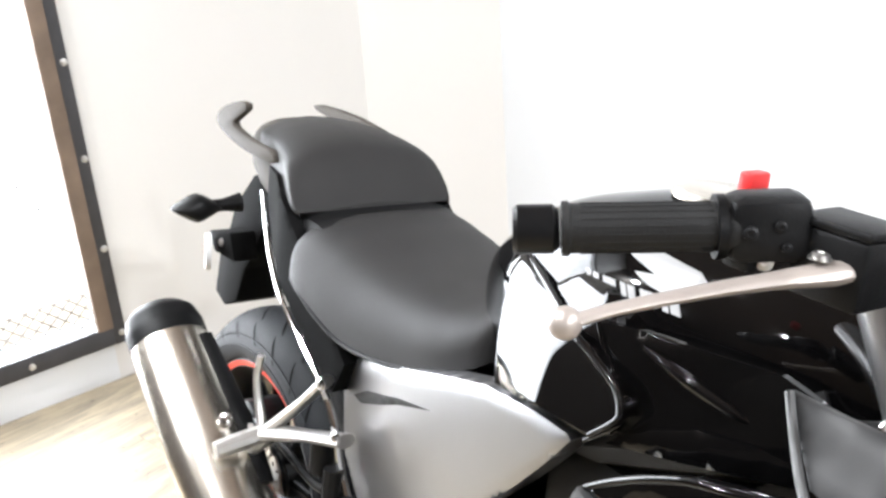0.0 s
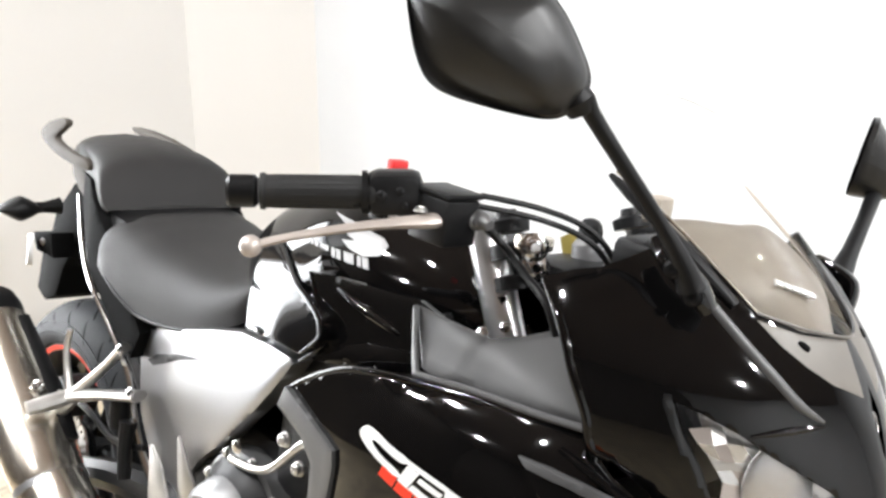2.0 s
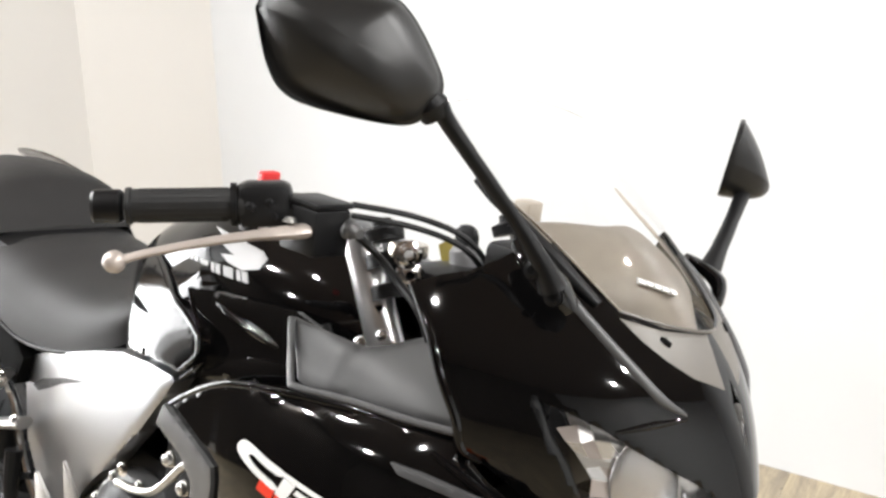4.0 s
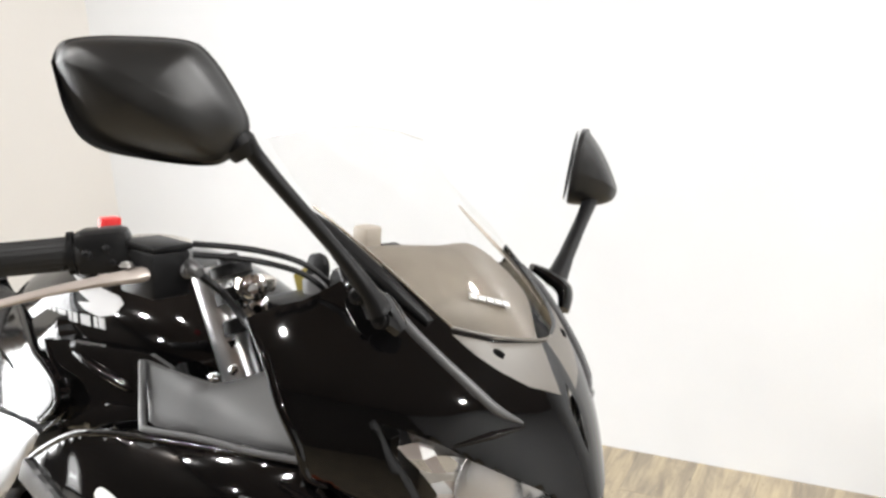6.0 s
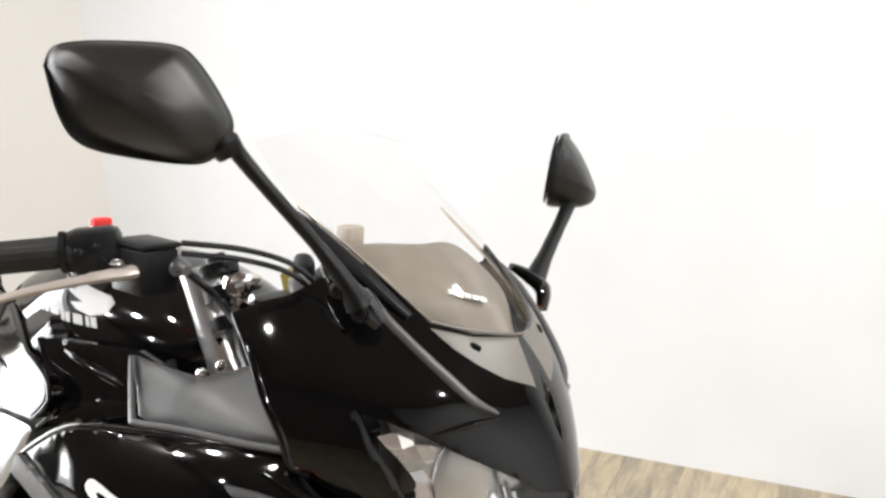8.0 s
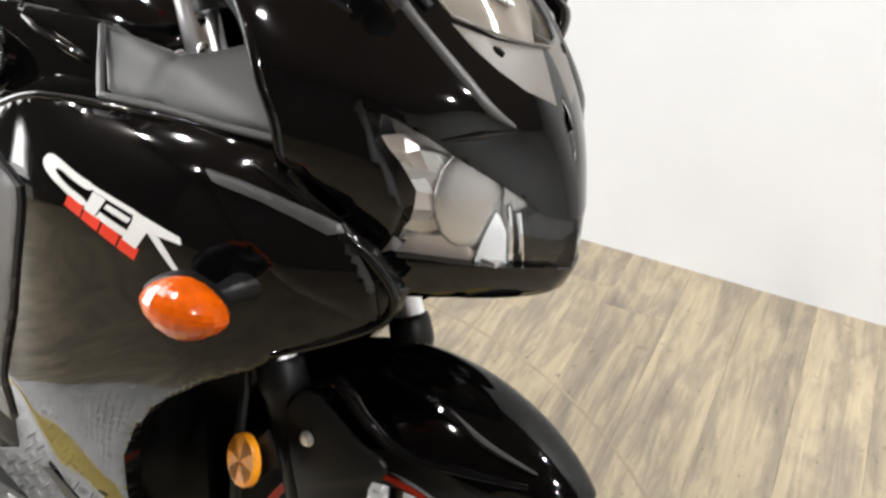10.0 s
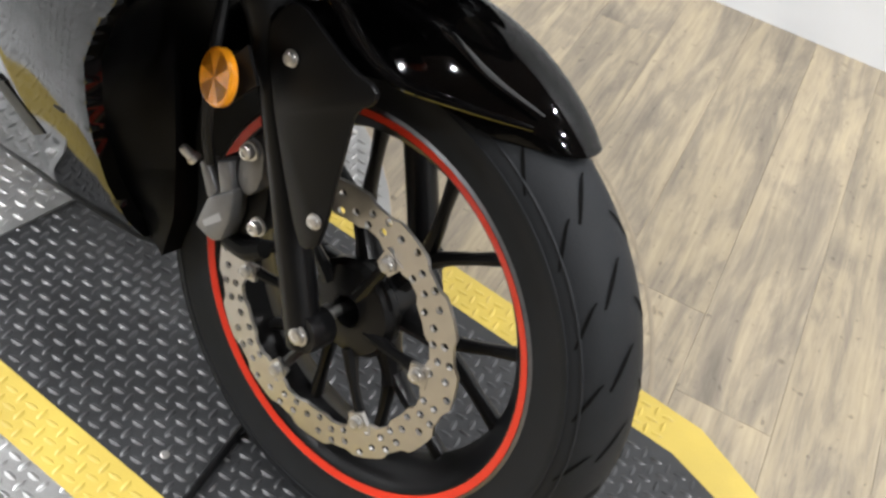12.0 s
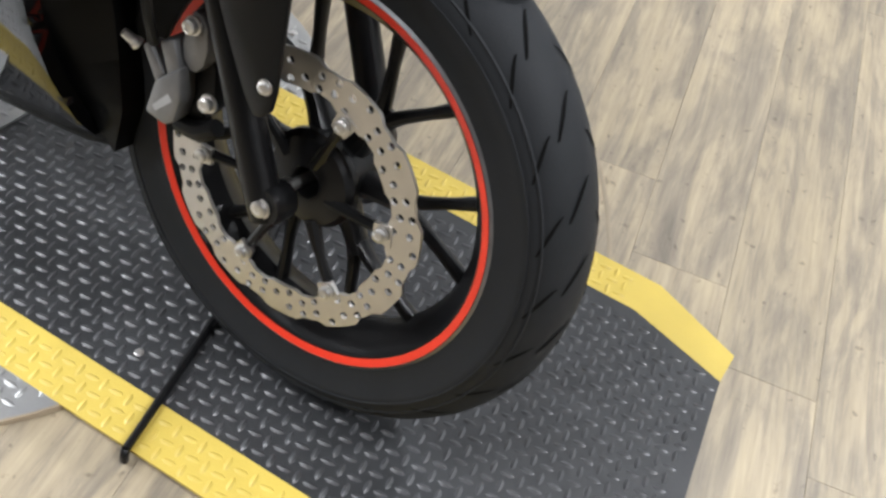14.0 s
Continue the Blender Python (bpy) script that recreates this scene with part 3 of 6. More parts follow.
lugs(bm, lambda u, v: u < -0.59 + 0.06 * (v - black_lo), TOP + 0.004, (-1.04, black_lo), (-0.55, black_hi))
tagged(part("tread_relief", bm, tread_silver, cross), kind="stuff")
bolt("screw", (-0.6, black_lo + 0.03, TOP + 0.004), (0, 0, 1), 0.007, 0.003, alloy, cross)
# the bar across the ramp, hooked over its near edge
bar = thing("hook_bar", "thin black steel bar hooked over the ramp's edge", "bar")
e0, e1 = Vector((-0.035, -0.292, TOP + 0.006)), Vector((-0.165, 0.16, TOP + 0.006))
part("rod", tube([e0, e0.lerp(e1, 0.3), e0.lerp(e1, 0.7), e1], 0.0055, 8), frame_black, bar)
part("hook", tube([e0, e0 + Vector((0.002, -0.004, -0.004)), e0 + Vector((0.002, -0.005, -0.015))], 0.0055, 8), frame_black, bar)
part("weld_bead", tube([e0.lerp(e1, 0.42) + Vector((0.005, 0, 0.001)), e0.lerp(e1, 0.6) + Vector((0.006, 0.001, 0.0)), e0.lerp(e1, 0.8) + Vector((0.005, 0, 0.001))], [0.003, 0.0042, 0.003], 6), engine_black, bar)
# the joint of the wooden turning ring in the floor
ring = part("floor_ring", lathe([(0.947, 0.0), (0.949, 0.0004), (0.953, 0.0004), (0.955, 0.0)], (-0.6, -0.05, 0.0003), (0, 0, 1), 96, closed=True), ring_wood)
tagged(ring, "thin ring joint in the boards of the floor", "trim", kind="structure")

# ---- the motorcycle: x forward from the front axle, y to its left, z up ----
bike = thing("motorcycle", "black sport motorcycle with red rim tape, parked leaning on the ramp", "motorcycle", pose(0, -0.075, 0.012, -11, 0, 2.5))
AX = Vector((0.004, 0.0, 0.296))


def wheel(name, centre, radius, half_tyre, rim_half, parent, turn=0.0):
    hub = part(name, lathe([(0.018, -0.052), (0.034, -0.052), (0.050, -0.048), (0.056, -0.040), (0.056, -0.032), (0.047, -0.022), (0.045, 0.0), (0.047, 0.022), (0.056, 0.032), (0.056, 0.040), (0.050, 0.048), (0.034, 0.052), (0.018, 0.052)], centre, (0, 1, 0), 32, closed=True), frame_black, parent, "black cast wheel with red tape")
    prof = []
    for k in range(25):
        q = -1.0 + 2.0 * k / 24
        a = q * radians(100)
        prof.append((radius - half_tyre * 0.86 * (1 - math.cos(a)) - max(abs(q) - 0.9, 0) * 0.06, half_tyre * math.sin(a) * (1 - 1.1 * max(abs(q) - 0.9, 0))))
    inner = radius - 0.0822
    prof += [(inner + 0.0005, rim_half + 0.002), (inner - 0.004, rim_half * 0.9), (inner - 0.004, -rim_half * 0.9), (inner + 0.0005, -rim_half - 0.002)]
    part("tyre", lathe(prof, centre, (0, 1, 0), 96, closed=True), rubber, hub, "black rubber tyre with curved grooves")
    for k in (2, 4, 20, 22):
        r, w = prof[k]
        out = math.copysign(0.0012, w)
        part("sidewall_bead", lathe([(r - 0.0016, w - out), (r - 0.0008, w + out), (r + 0.0008, w + out), (r + 0.0016, w - out)], centre, (0, 1, 0), 96, closed=True), rubber, hub)
    rr = inner - 0.0045
    rim = [(rr + 0.006, -rim_half), (rr + 0.002, -rim_half - 0.003), (rr - 0.008, -rim_half), (rr - 0.012, -rim_half + 0.008), (rr - 0.026, -rim_half * 0.5), (rr - 0.034, 0),
           (rr - 0.026, rim_half * 0.5), (rr - 0.012, rim_half - 0.008), (rr - 0.008, rim_half), (rr + 0.002, rim_half + 0.003), (rr + 0.006, rim_half), (rr - 0.002, rim_half - 0.012), (rr - 0.01, 0), (rr - 0.002, -rim_half + 0.012)]
    part("rim", lathe(rim, centre, (0, 1, 0), 96, closed=True), frame_black, hub)
    for s in (-1, 1):
        part("rim_tape", lathe([(rr - 0.0060, s * (rim_half + 0.0010)), (rr + 0.0025, s * (rim_half + 0.0037)), (rr + 0.0025, s * (rim_half + 0.0043)), (rr - 0.0060, s * (rim_half + 0.0016))], centre, (0, 1, 0), 96, closed=True), red_tape, hub, "bright red tape round the rim")
        part("rim_lip", lathe([(rr + 0.003, s * (rim_half + 0.0028)), (rr + 0.0062, s * (rim_half + 0.001)), (rr + 0.0066, s * (rim_half + 0.002)), (rr + 0.0034, s * (rim_half + 0.0042))], centre, (0, 1, 0), 96, closed=True), alloy_dark, hub)
    # forked spokes: a short trunk that splits towards the rim
    for k in range(6):
        c = radians(4 + 60 * k)
        def at(r, a):
            return centre + Vector((r * math.cos(a), 0, r * math.sin(a)))
        part("spoke", tube([at(0.040, c), at(0.065, c), at(0.085, c), at(0.100, c)], [0.021, 0.016, 0.0145, 0.015], 10, 4, 0.8), frame_black, hub)
        for d in (-15.4, 15.4):
            e = radians(d)
            part("spoke_fork", tube([at(0.090, c + e * 0.15), at(0.115, c + e * 0.42), at(0.150, c + e * 0.75), at(rr - 0.022, c + e)], [0.012, 0.0095, 0.008, 0.011], 10, 5, 0.8), frame_black, hub)
    # tread grooves: slanted curved strips on both shoulders, darkened for shade in the cuts
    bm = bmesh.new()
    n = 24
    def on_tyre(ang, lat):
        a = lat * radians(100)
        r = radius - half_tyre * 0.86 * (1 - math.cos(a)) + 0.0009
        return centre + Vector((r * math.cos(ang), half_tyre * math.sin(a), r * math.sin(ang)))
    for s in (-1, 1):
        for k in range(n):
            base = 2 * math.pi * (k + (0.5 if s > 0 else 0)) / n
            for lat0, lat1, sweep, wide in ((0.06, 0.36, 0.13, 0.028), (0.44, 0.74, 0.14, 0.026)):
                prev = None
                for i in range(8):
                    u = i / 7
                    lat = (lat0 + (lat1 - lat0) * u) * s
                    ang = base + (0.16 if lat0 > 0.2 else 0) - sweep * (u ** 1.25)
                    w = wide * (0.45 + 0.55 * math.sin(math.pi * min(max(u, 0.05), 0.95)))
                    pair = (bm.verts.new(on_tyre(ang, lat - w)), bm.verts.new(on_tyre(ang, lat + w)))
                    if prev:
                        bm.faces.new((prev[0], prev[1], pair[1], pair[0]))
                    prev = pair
    tagged(part("tread_groove_shade", bm, plastic_shade_black, hub), kind="stuff")
    hub.matrix_basis = Matrix.Translation(centre) @ Matrix.Rotation(radians(turn), 4, "Z") @ Matrix.Translation(-centre)
    return hub


def brake_disc(parent, centre, side, r_in, r_out, phase):
    """A petal disc with drilled holes."""
    bm = bmesh.new()
    N = 48
    def pt(i, j, di=0.0, dj=0.0):
        q = 2 * math.pi * (i + di) / N + phase
        wave = math.cos(q * 12 - phase * 12)
        ro = r_out - 0.0055 * (wave < -0.35)
        ri = r_in + 0.0045 * (wave < -0.2)
        u = (j + dj) / 2
        r = ri + (ro - ri) * u
        return (centre[0] + r * math.cos(q), centre[1], centre[2] + r * math.sin(q))
    cache = {}
    def vert(a, b):
        key = (round(a * 2) % (2 * N), round(b * 2))
        if key not in cache:
            cache[key] = bm.verts.new(pt(a % N, b))
        return cache[key]
    for i in range(N):
        for j in range(2):
            edge = [vert(i + a, j + b) for a, b in ((0, 0), (0.5, 0), (1, 0), (1, 0.5), (1, 1), (0.5, 1), (0, 1), (0, 0.5))]
            if (i % 8 == 3 and j == 0) or (i % 8 == 7 and j == 1):
                bm.faces.new(edge)
                continue
            mid = Vector(pt(i, j, 0.5, 0.5 + (0.18 if i % 2 else -0.18)))
            q = 2 * math.pi * (i + 0.5) / N + phase
            rad, tan = Vector((math.cos(q), 0, math.sin(q))), Vector((-math.sin(q), 0, math.cos(q)))
            hole = []
            for a, b in ((-1, -1), (0, -1.3), (1, -1), (1.3, 0), (1, 1), (0, 1.3), (-1, 1), (-1.3, 0)):
                n2 = math.hypot(a, b)
                hole.append(bm.verts.new(mid + (tan * a + rad * b) * (0.0046 / n2)))
            for k in range(8):
                bm.faces.new((edge[k], edge[(k + 1) % 8], hole[(k + 1) % 8], hole[k]))
    made = bmesh.ops.extrude_face_region(bm, geom=bm.faces[:])["geom"]
    bmesh.ops.translate(bm, vec=(0, -side * 0.0045, 0), verts=[v for v in made if isinstance(v, bmesh.types.BMVert)])
    return part("brake_disc", bm, disc_steel, parent, "drilled petal brake disc of brushed steel")


front_wheel = wheel("front_wheel", Vector((0.0185, 0.0, 0.307)), 0.3045, 0.0525, 0.044, bike, -3.4)
disc = brake_disc(bike, (0.006, -0.062, 0.293), -1, 0.122, 0.160, radians(38))
for k in range(6):
    q = radians(8.2 + 60 * k)
    c, s = math.cos(q), math.sin(q)
    p = Vector((0.006 + 0.116 * c, -0.0645, 0.293 + 0.116 * s))
    bolt("disc_bolt", p, (0, -1, 0), 0.0075, 0.007, alloy, disc)
    part("disc_tab", slab([(0.006 + r * math.cos(q + d), 0.293 + r * math.sin(q + d)) for r, d in ((0.128, -0.1), (0.128, 0.1), (0.106, 0.09), (0.106, -0.09))], -0.0635, -0.0585), disc_steel, disc)
    part("carrier_arm", tube([(0.006 + 0.04 * c, -0.045, 0.293 + 0.04 * s), (0.006 + 0.08 * c, -0.054, 0.293 + 0.08 * s), (0.006 + 0.114 * c, -0.056, 0.293 + 0.114 * s)], [0.010, 0.0055, 0.007], 8, 4), frame_black, disc)
part("axle", lathe([(0.0, -0.10), (0.0085, -0.10), (0.0095, -0.098), (0.0095, 0.12), (0.0, 0.12)], (0.0, 0, 0.292), (0, 1, 0), 16), alloy, front_wheel)

# fork: x falls 0.455 for each metre up
def fork_at(z):
    return -0.455 * (z - 0.289)


for s in (-1, 1):
    y = 0.011 + s * 0.101
    lead = s * 0.006
    leg = part("fork_leg", tube([(lead + fork_at(z), y, z) for z in (0.272, 0.30, 0.44, 0.57, 0.615)], [0.0185, 0.0195, 0.0185, 0.019, 0.021], 20, 3, straight=True), frame_black, bike, "black fork slider")
    part("dust_seal", lathe([(0.0, -0.05), (0.0195, -0.048), (0.0225, -0.01), (0.0255, 0.0), (0.026, 0.006), (0.025, 0.026), (0.0225, 0.032), (0.0, 0.034)], (lead + fork_at(0.585), y, 0.585), (-0.414, 0, 0.91), 24), satin_black, leg)
    part("fork_tube", tube([(lead + fork_at(z) - 0.10 * (z - 0.60), y, z) for z in (0.60, 0.75, 0.85, 0.985 if s < 0 else 0.93)], 0.0205, 20, 2), fork_chrome, leg, "polished fork tube")
    part("axle_clamp", tube([(0.004, y - s * 0.02, 0.288), (0.002, y, 0.29), (0.001, y + s * 0.012, 0.2905)], [0.021, 0.023, 0.021], 18, 3), frame_black, leg)
    bolt("axle_nut", (0.0017, y + s * 0.014, 0.2905), (0, s, 0), 0.0095, 0.007, alloy, leg)
    part("fork_cap", lathe([(0.0, 0.0), (0.022, 0.0), (0.023, 0.012), (0.012, 0.016), (0.011, 0.024), (0.0, 0.025)], (lead + fork_at(0.985), y, 0.985), (-0.414, 0, 0.91), 20), engine_black, leg)
    for q in (0.0, 0.03):
        part("clamp_ridge", lathe([(0.0212, 0), (0.0235, 0.0), (0.0235, 0.014), (0.0212, 0.016)], (lead + fork_at(0.93 + q), y, 0.93 + q), (-0.414, 0, 0.91), 20, closed=True), engine_black, leg)

# front mudguard, over the tyre between the legs
bm = bmesh.new()
A0, A1 = radians(60), radians(136)
rows = []
for i in range(27):
    u = i / 26
    a = A0 + (A1 - A0) * u
    wide = lerp_table(u, [(0.0, 0.050), (0.06, 0.062), (0.2, 0.074), (0.45, 0.084), (0.75, 0.088), (1.0, 0.084)])
    skirt = lerp_table(u, [(0.0, 0.034), (0.08, 0.044), (0.3, 0.064), (0.55, 0.080), (0.75, 0.07), (1.0, 0.045)])
    r = 0.334 + 0.020 * math.sin(math.pi * min(u * 1.05, 1.0)) ** 0.9
    row = []
    for k in range(-8, 9):
        q = k / 8
        bend = abs(q) ** 2.1
        a = A0 + (A1 - A0) * u + radians(9) * (1 - u) ** 3 * abs(q) ** 2.4
        row.append(bm.verts.new((AX.x + (r - skirt * bend) * math.cos(a), wide * math.copysign(abs(q) ** 0.85, q), AX.z + (r - skirt * bend) * math.sin(a))))
    rows.append(row)
for p, q in zip(rows, rows[1:]):
    for k in range(16):
        bm.faces.new((p[k], p[k + 1], q[k + 1], q[k]))
made = bmesh.ops.solidify(bm, geom=bm.faces[:], thickness=0.003)
mudguard = part("front_mudguard", bm, gloss_black, bike, "glossy black front mudguard")
for s in (-1, 1):
    y = 0.011 + s * 0.113
    if s > 0:
        out = [(-0.05, 0.56), (0.01, 0.55), (0.016, 0.47), (0.010, 0.425), (-0.006, 0.405), (-0.02, 0.43)]
    else:
        out = rounded([(-0.122, 0.572), (-0.108, 0.604), (-0.090, 0.612), (-0.070, 0.603), (-0.025, 0.584), (0.007, 0.582), (0.008, 0.566), (-0.009, 0.552), (-0.008, 0.52), (-0.006, 0.475), (-0.003, 0.407), (-0.014, 0.392), (-0.028, 0.390), (-0.07, 0.461), (-0.098, 0.514)], 1)
    stay = part("mudguard_stay", slab(out, y, y + s * 0.007, 0.0015), satin_black, mudguard, "matte black stay bolted to the fork")
    if s < 0:
        bolt("stay_bolt", (-0.086, y + s * 0.008, 0.5615), (0, s, 0), 0.0065, 0.006, alloy, stay)
    bolt("stay_bolt", (-0.0147, y + s * 0.008, 0.4274), (0, s, 0), 0.0065, 0.006, alloy, stay)
    if s > 0:
        continue
    part("side_flare", tube([(-0.108, y * 0.93, 0.598), (-0.07, y * 0.96, 0.628), (-0.03, y * 0.93, 0.604), (0.01, y * 0.86, 0.588), (0.07, y * 0.72, 0.594), (0.13, y * 0.56, 0.603)], [0.007, 0.009, 0.009, 0.008, 0.006, 0.003], 10, 5, 0.7), gloss_black, mudguard)
    # flat air foil behind the front edge
    part("blade", tube([(-0.04, y * 0.62, 0.640), (0.02, y * 0.66, 0.642), (0.08, y * 0.62, 0.625), (0.13, y * 0.45, 0.612)], [0.003, 0.006, 0.006, 0.002], 8, 4, 0.5), gloss_black, mudguard)

# brake caliper on the right leg, with its hose, and the round reflector
caliper = part("brake_caliper", slab([(-0.161, 0.320), (-0.152, 0.362), (-0.122, 0.390), (-0.117, 0.354), (-0.122, 0.326), (-0.134, 0.316)], -0.078, -0.104, 0.004), alloy_dark, bike, "dark grey cast brake caliper")
part("back_half", slab(rounded([(-0.172, 0.392), (-0.176, 0.300), (-0.138, 0.305), (-0.10, 0.330), (-0.095, 0.375), (-0.110, 0.428), (-0.150, 0.405)], 1), -0.046, -0.076, 0.004), engine_black, caliper)
part("finger", slab([(-0.177, 0.389), (-0.168, 0.396), (-0.145, 0.370), (-0.156, 0.355)], -0.076, -0.098, 0.003), alloy_dark, caliper)
part("finger", slab([(-0.155, 0.404), (-0.139, 0.413), (-0.124, 0.380), (-0.140, 0.366)], -0.076, -0.098, 0.003), alloy_dark, caliper)
part("mount_ear", slab(rounded([(-0.134, 0.40), (-0.128, 0.452), (-0.105, 0.45), (-0.098, 0.405), (-0.115, 0.38)], 1), -0.07, -0.092, 0.003), alloy_dark, caliper)
part("cast_mark", slab([(-0.151, 0.333), (-0.132, 0.356), (-0.126, 0.350), (-0.146, 0.328)], -0.104, -0.1045), silver_print, caliper)
part("pad_pin", tube([(-0.135, -0.075, 0.31), (-0.105, -0.078, 0.315), (-0.085, -0.078, 0.33)], [0.012, 0.013, 0.01], 10, 3), satin_black, caliper)
bolt("caliper_bolt", (-0.118, -0.094, 0.438), (0, -1, 0), 0.0082, 0.011, alloy, caliper)
bolt("caliper_bolt", (-0.087, -0.094, 0.365), (0, -1, 0), 0.0082, 0.011, alloy, caliper)
bolt("bleed_screw", (-0.193, -0.085, 0.377), (-0.6, -0.5, 0.6), 0.006, 0.02, alloy, caliper)
part("brake_hose", tube([(-0.160, -0.10, 0.40), (-0.162, -0.115, 0.45), (-0.165, -0.12, 0.52), (-0.19, -0.10, 0.60), (-0.25, -0.09, 0.72), (-0.31, -0.10, 0.92)], 0.0058, 8), satin_black, caliper, "black rubber brake hose")
refl = part("reflector", lathe([(0.0, 0.004), (0.0255, 0.004), (0.0275, 0.002), (0.0275, -0.004), (0.0, -0.004)], (-0.141, -0.136, 0.517), (-0.30, -1, 0.12), 28), amber_flat, bike, "round amber reflector on the fork")
tip = Vector((-0.30, -1, 0.12)).normalized()
flat_u = tip.cross(Vector((0, 0, 1))).normalized()
flat_v = flat_u.cross(tip)
for q in range(4):
    a = radians(20 + 90 * q)
    bm = bmesh.new()
    mid = Vector((-0.141, -0.136, 0.517)) + tip * 0.0044
    bm.faces.new([bm.verts.new(mid + flat_u * (r * math.cos(b)) + flat_v * (r * math.sin(b))) for r, b in ((0, a), (0.024, a - 0.4), (0.0245, a), (0.024, a + 0.4))])
    bmesh.ops.solidify(bm, geom=bm.faces[:], thickness=0.0004)
    part("facet", bm, amber_dark, refl)
part("reflector_stay", slab([(-0.165, 0.50), (-0.13, 0.49), (-0.10, 0.53), (-0.12, 0.56)], -0.131, -0.127), satin_black, refl)

# ---- fairing ----
def flat_half(v):
    return lambda x, z: v


shell_pts = [(-0.188, 0.985), (-0.165, 0.998), (-0.146, 1.005), (-0.136, 1.013), (-0.122, 1.028), (-0.106, 1.036), (-0.073, 1.016), (-0.036, 0.989), (-0.009, 0.979), (0.0132, 0.972),
             (0.0315, 0.95), (0.0505, 0.92), (0.066, 0.89), (0.0785, 0.86), (0.085, 0.838), (0.072, 0.842), (0.058, 0.855), (0.038, 0.869), (0.015, 0.883), (-0.007, 0.898), (-0.032, 0.909), (-0.053, 0.915),
             (-0.041, 0.888), (-0.026, 0.862), (-0.015, 0.834), (-0.020, 0.810), (-0.032, 0.787), (-0.040, 0.800), (-0.058, 0.829), (-0.084, 0.848), (-0.104, 0.857), (-0.111, 0.884), (-0.128, 0.915), (-0.151, 0.950)]


def crease_half(x, z):
    """The nose with the raised line that runs from the mirror to the middle."""
    w = nose_half(x, z)
    ax, az, bx, bz = -0.088, 1.015, 0.036, 0.917
    u = ((x - ax) * (bx - ax) + (z - az) * (bz - az)) / ((bx - ax) ** 2 + (bz - az) ** 2)
    d = (x - ax) * (bz - az) / 0.158 - (z - az) * (bx - ax) / 0.158
    fade = min(max(u * 6, 0), 1) * min(max((1.0 - u) * 5, 0), 1)
    return w + 0.0055 * fade * math.exp(-max(d, 0) / 0.05) * (1 / (1 + math.exp(-d / 0.0022)))


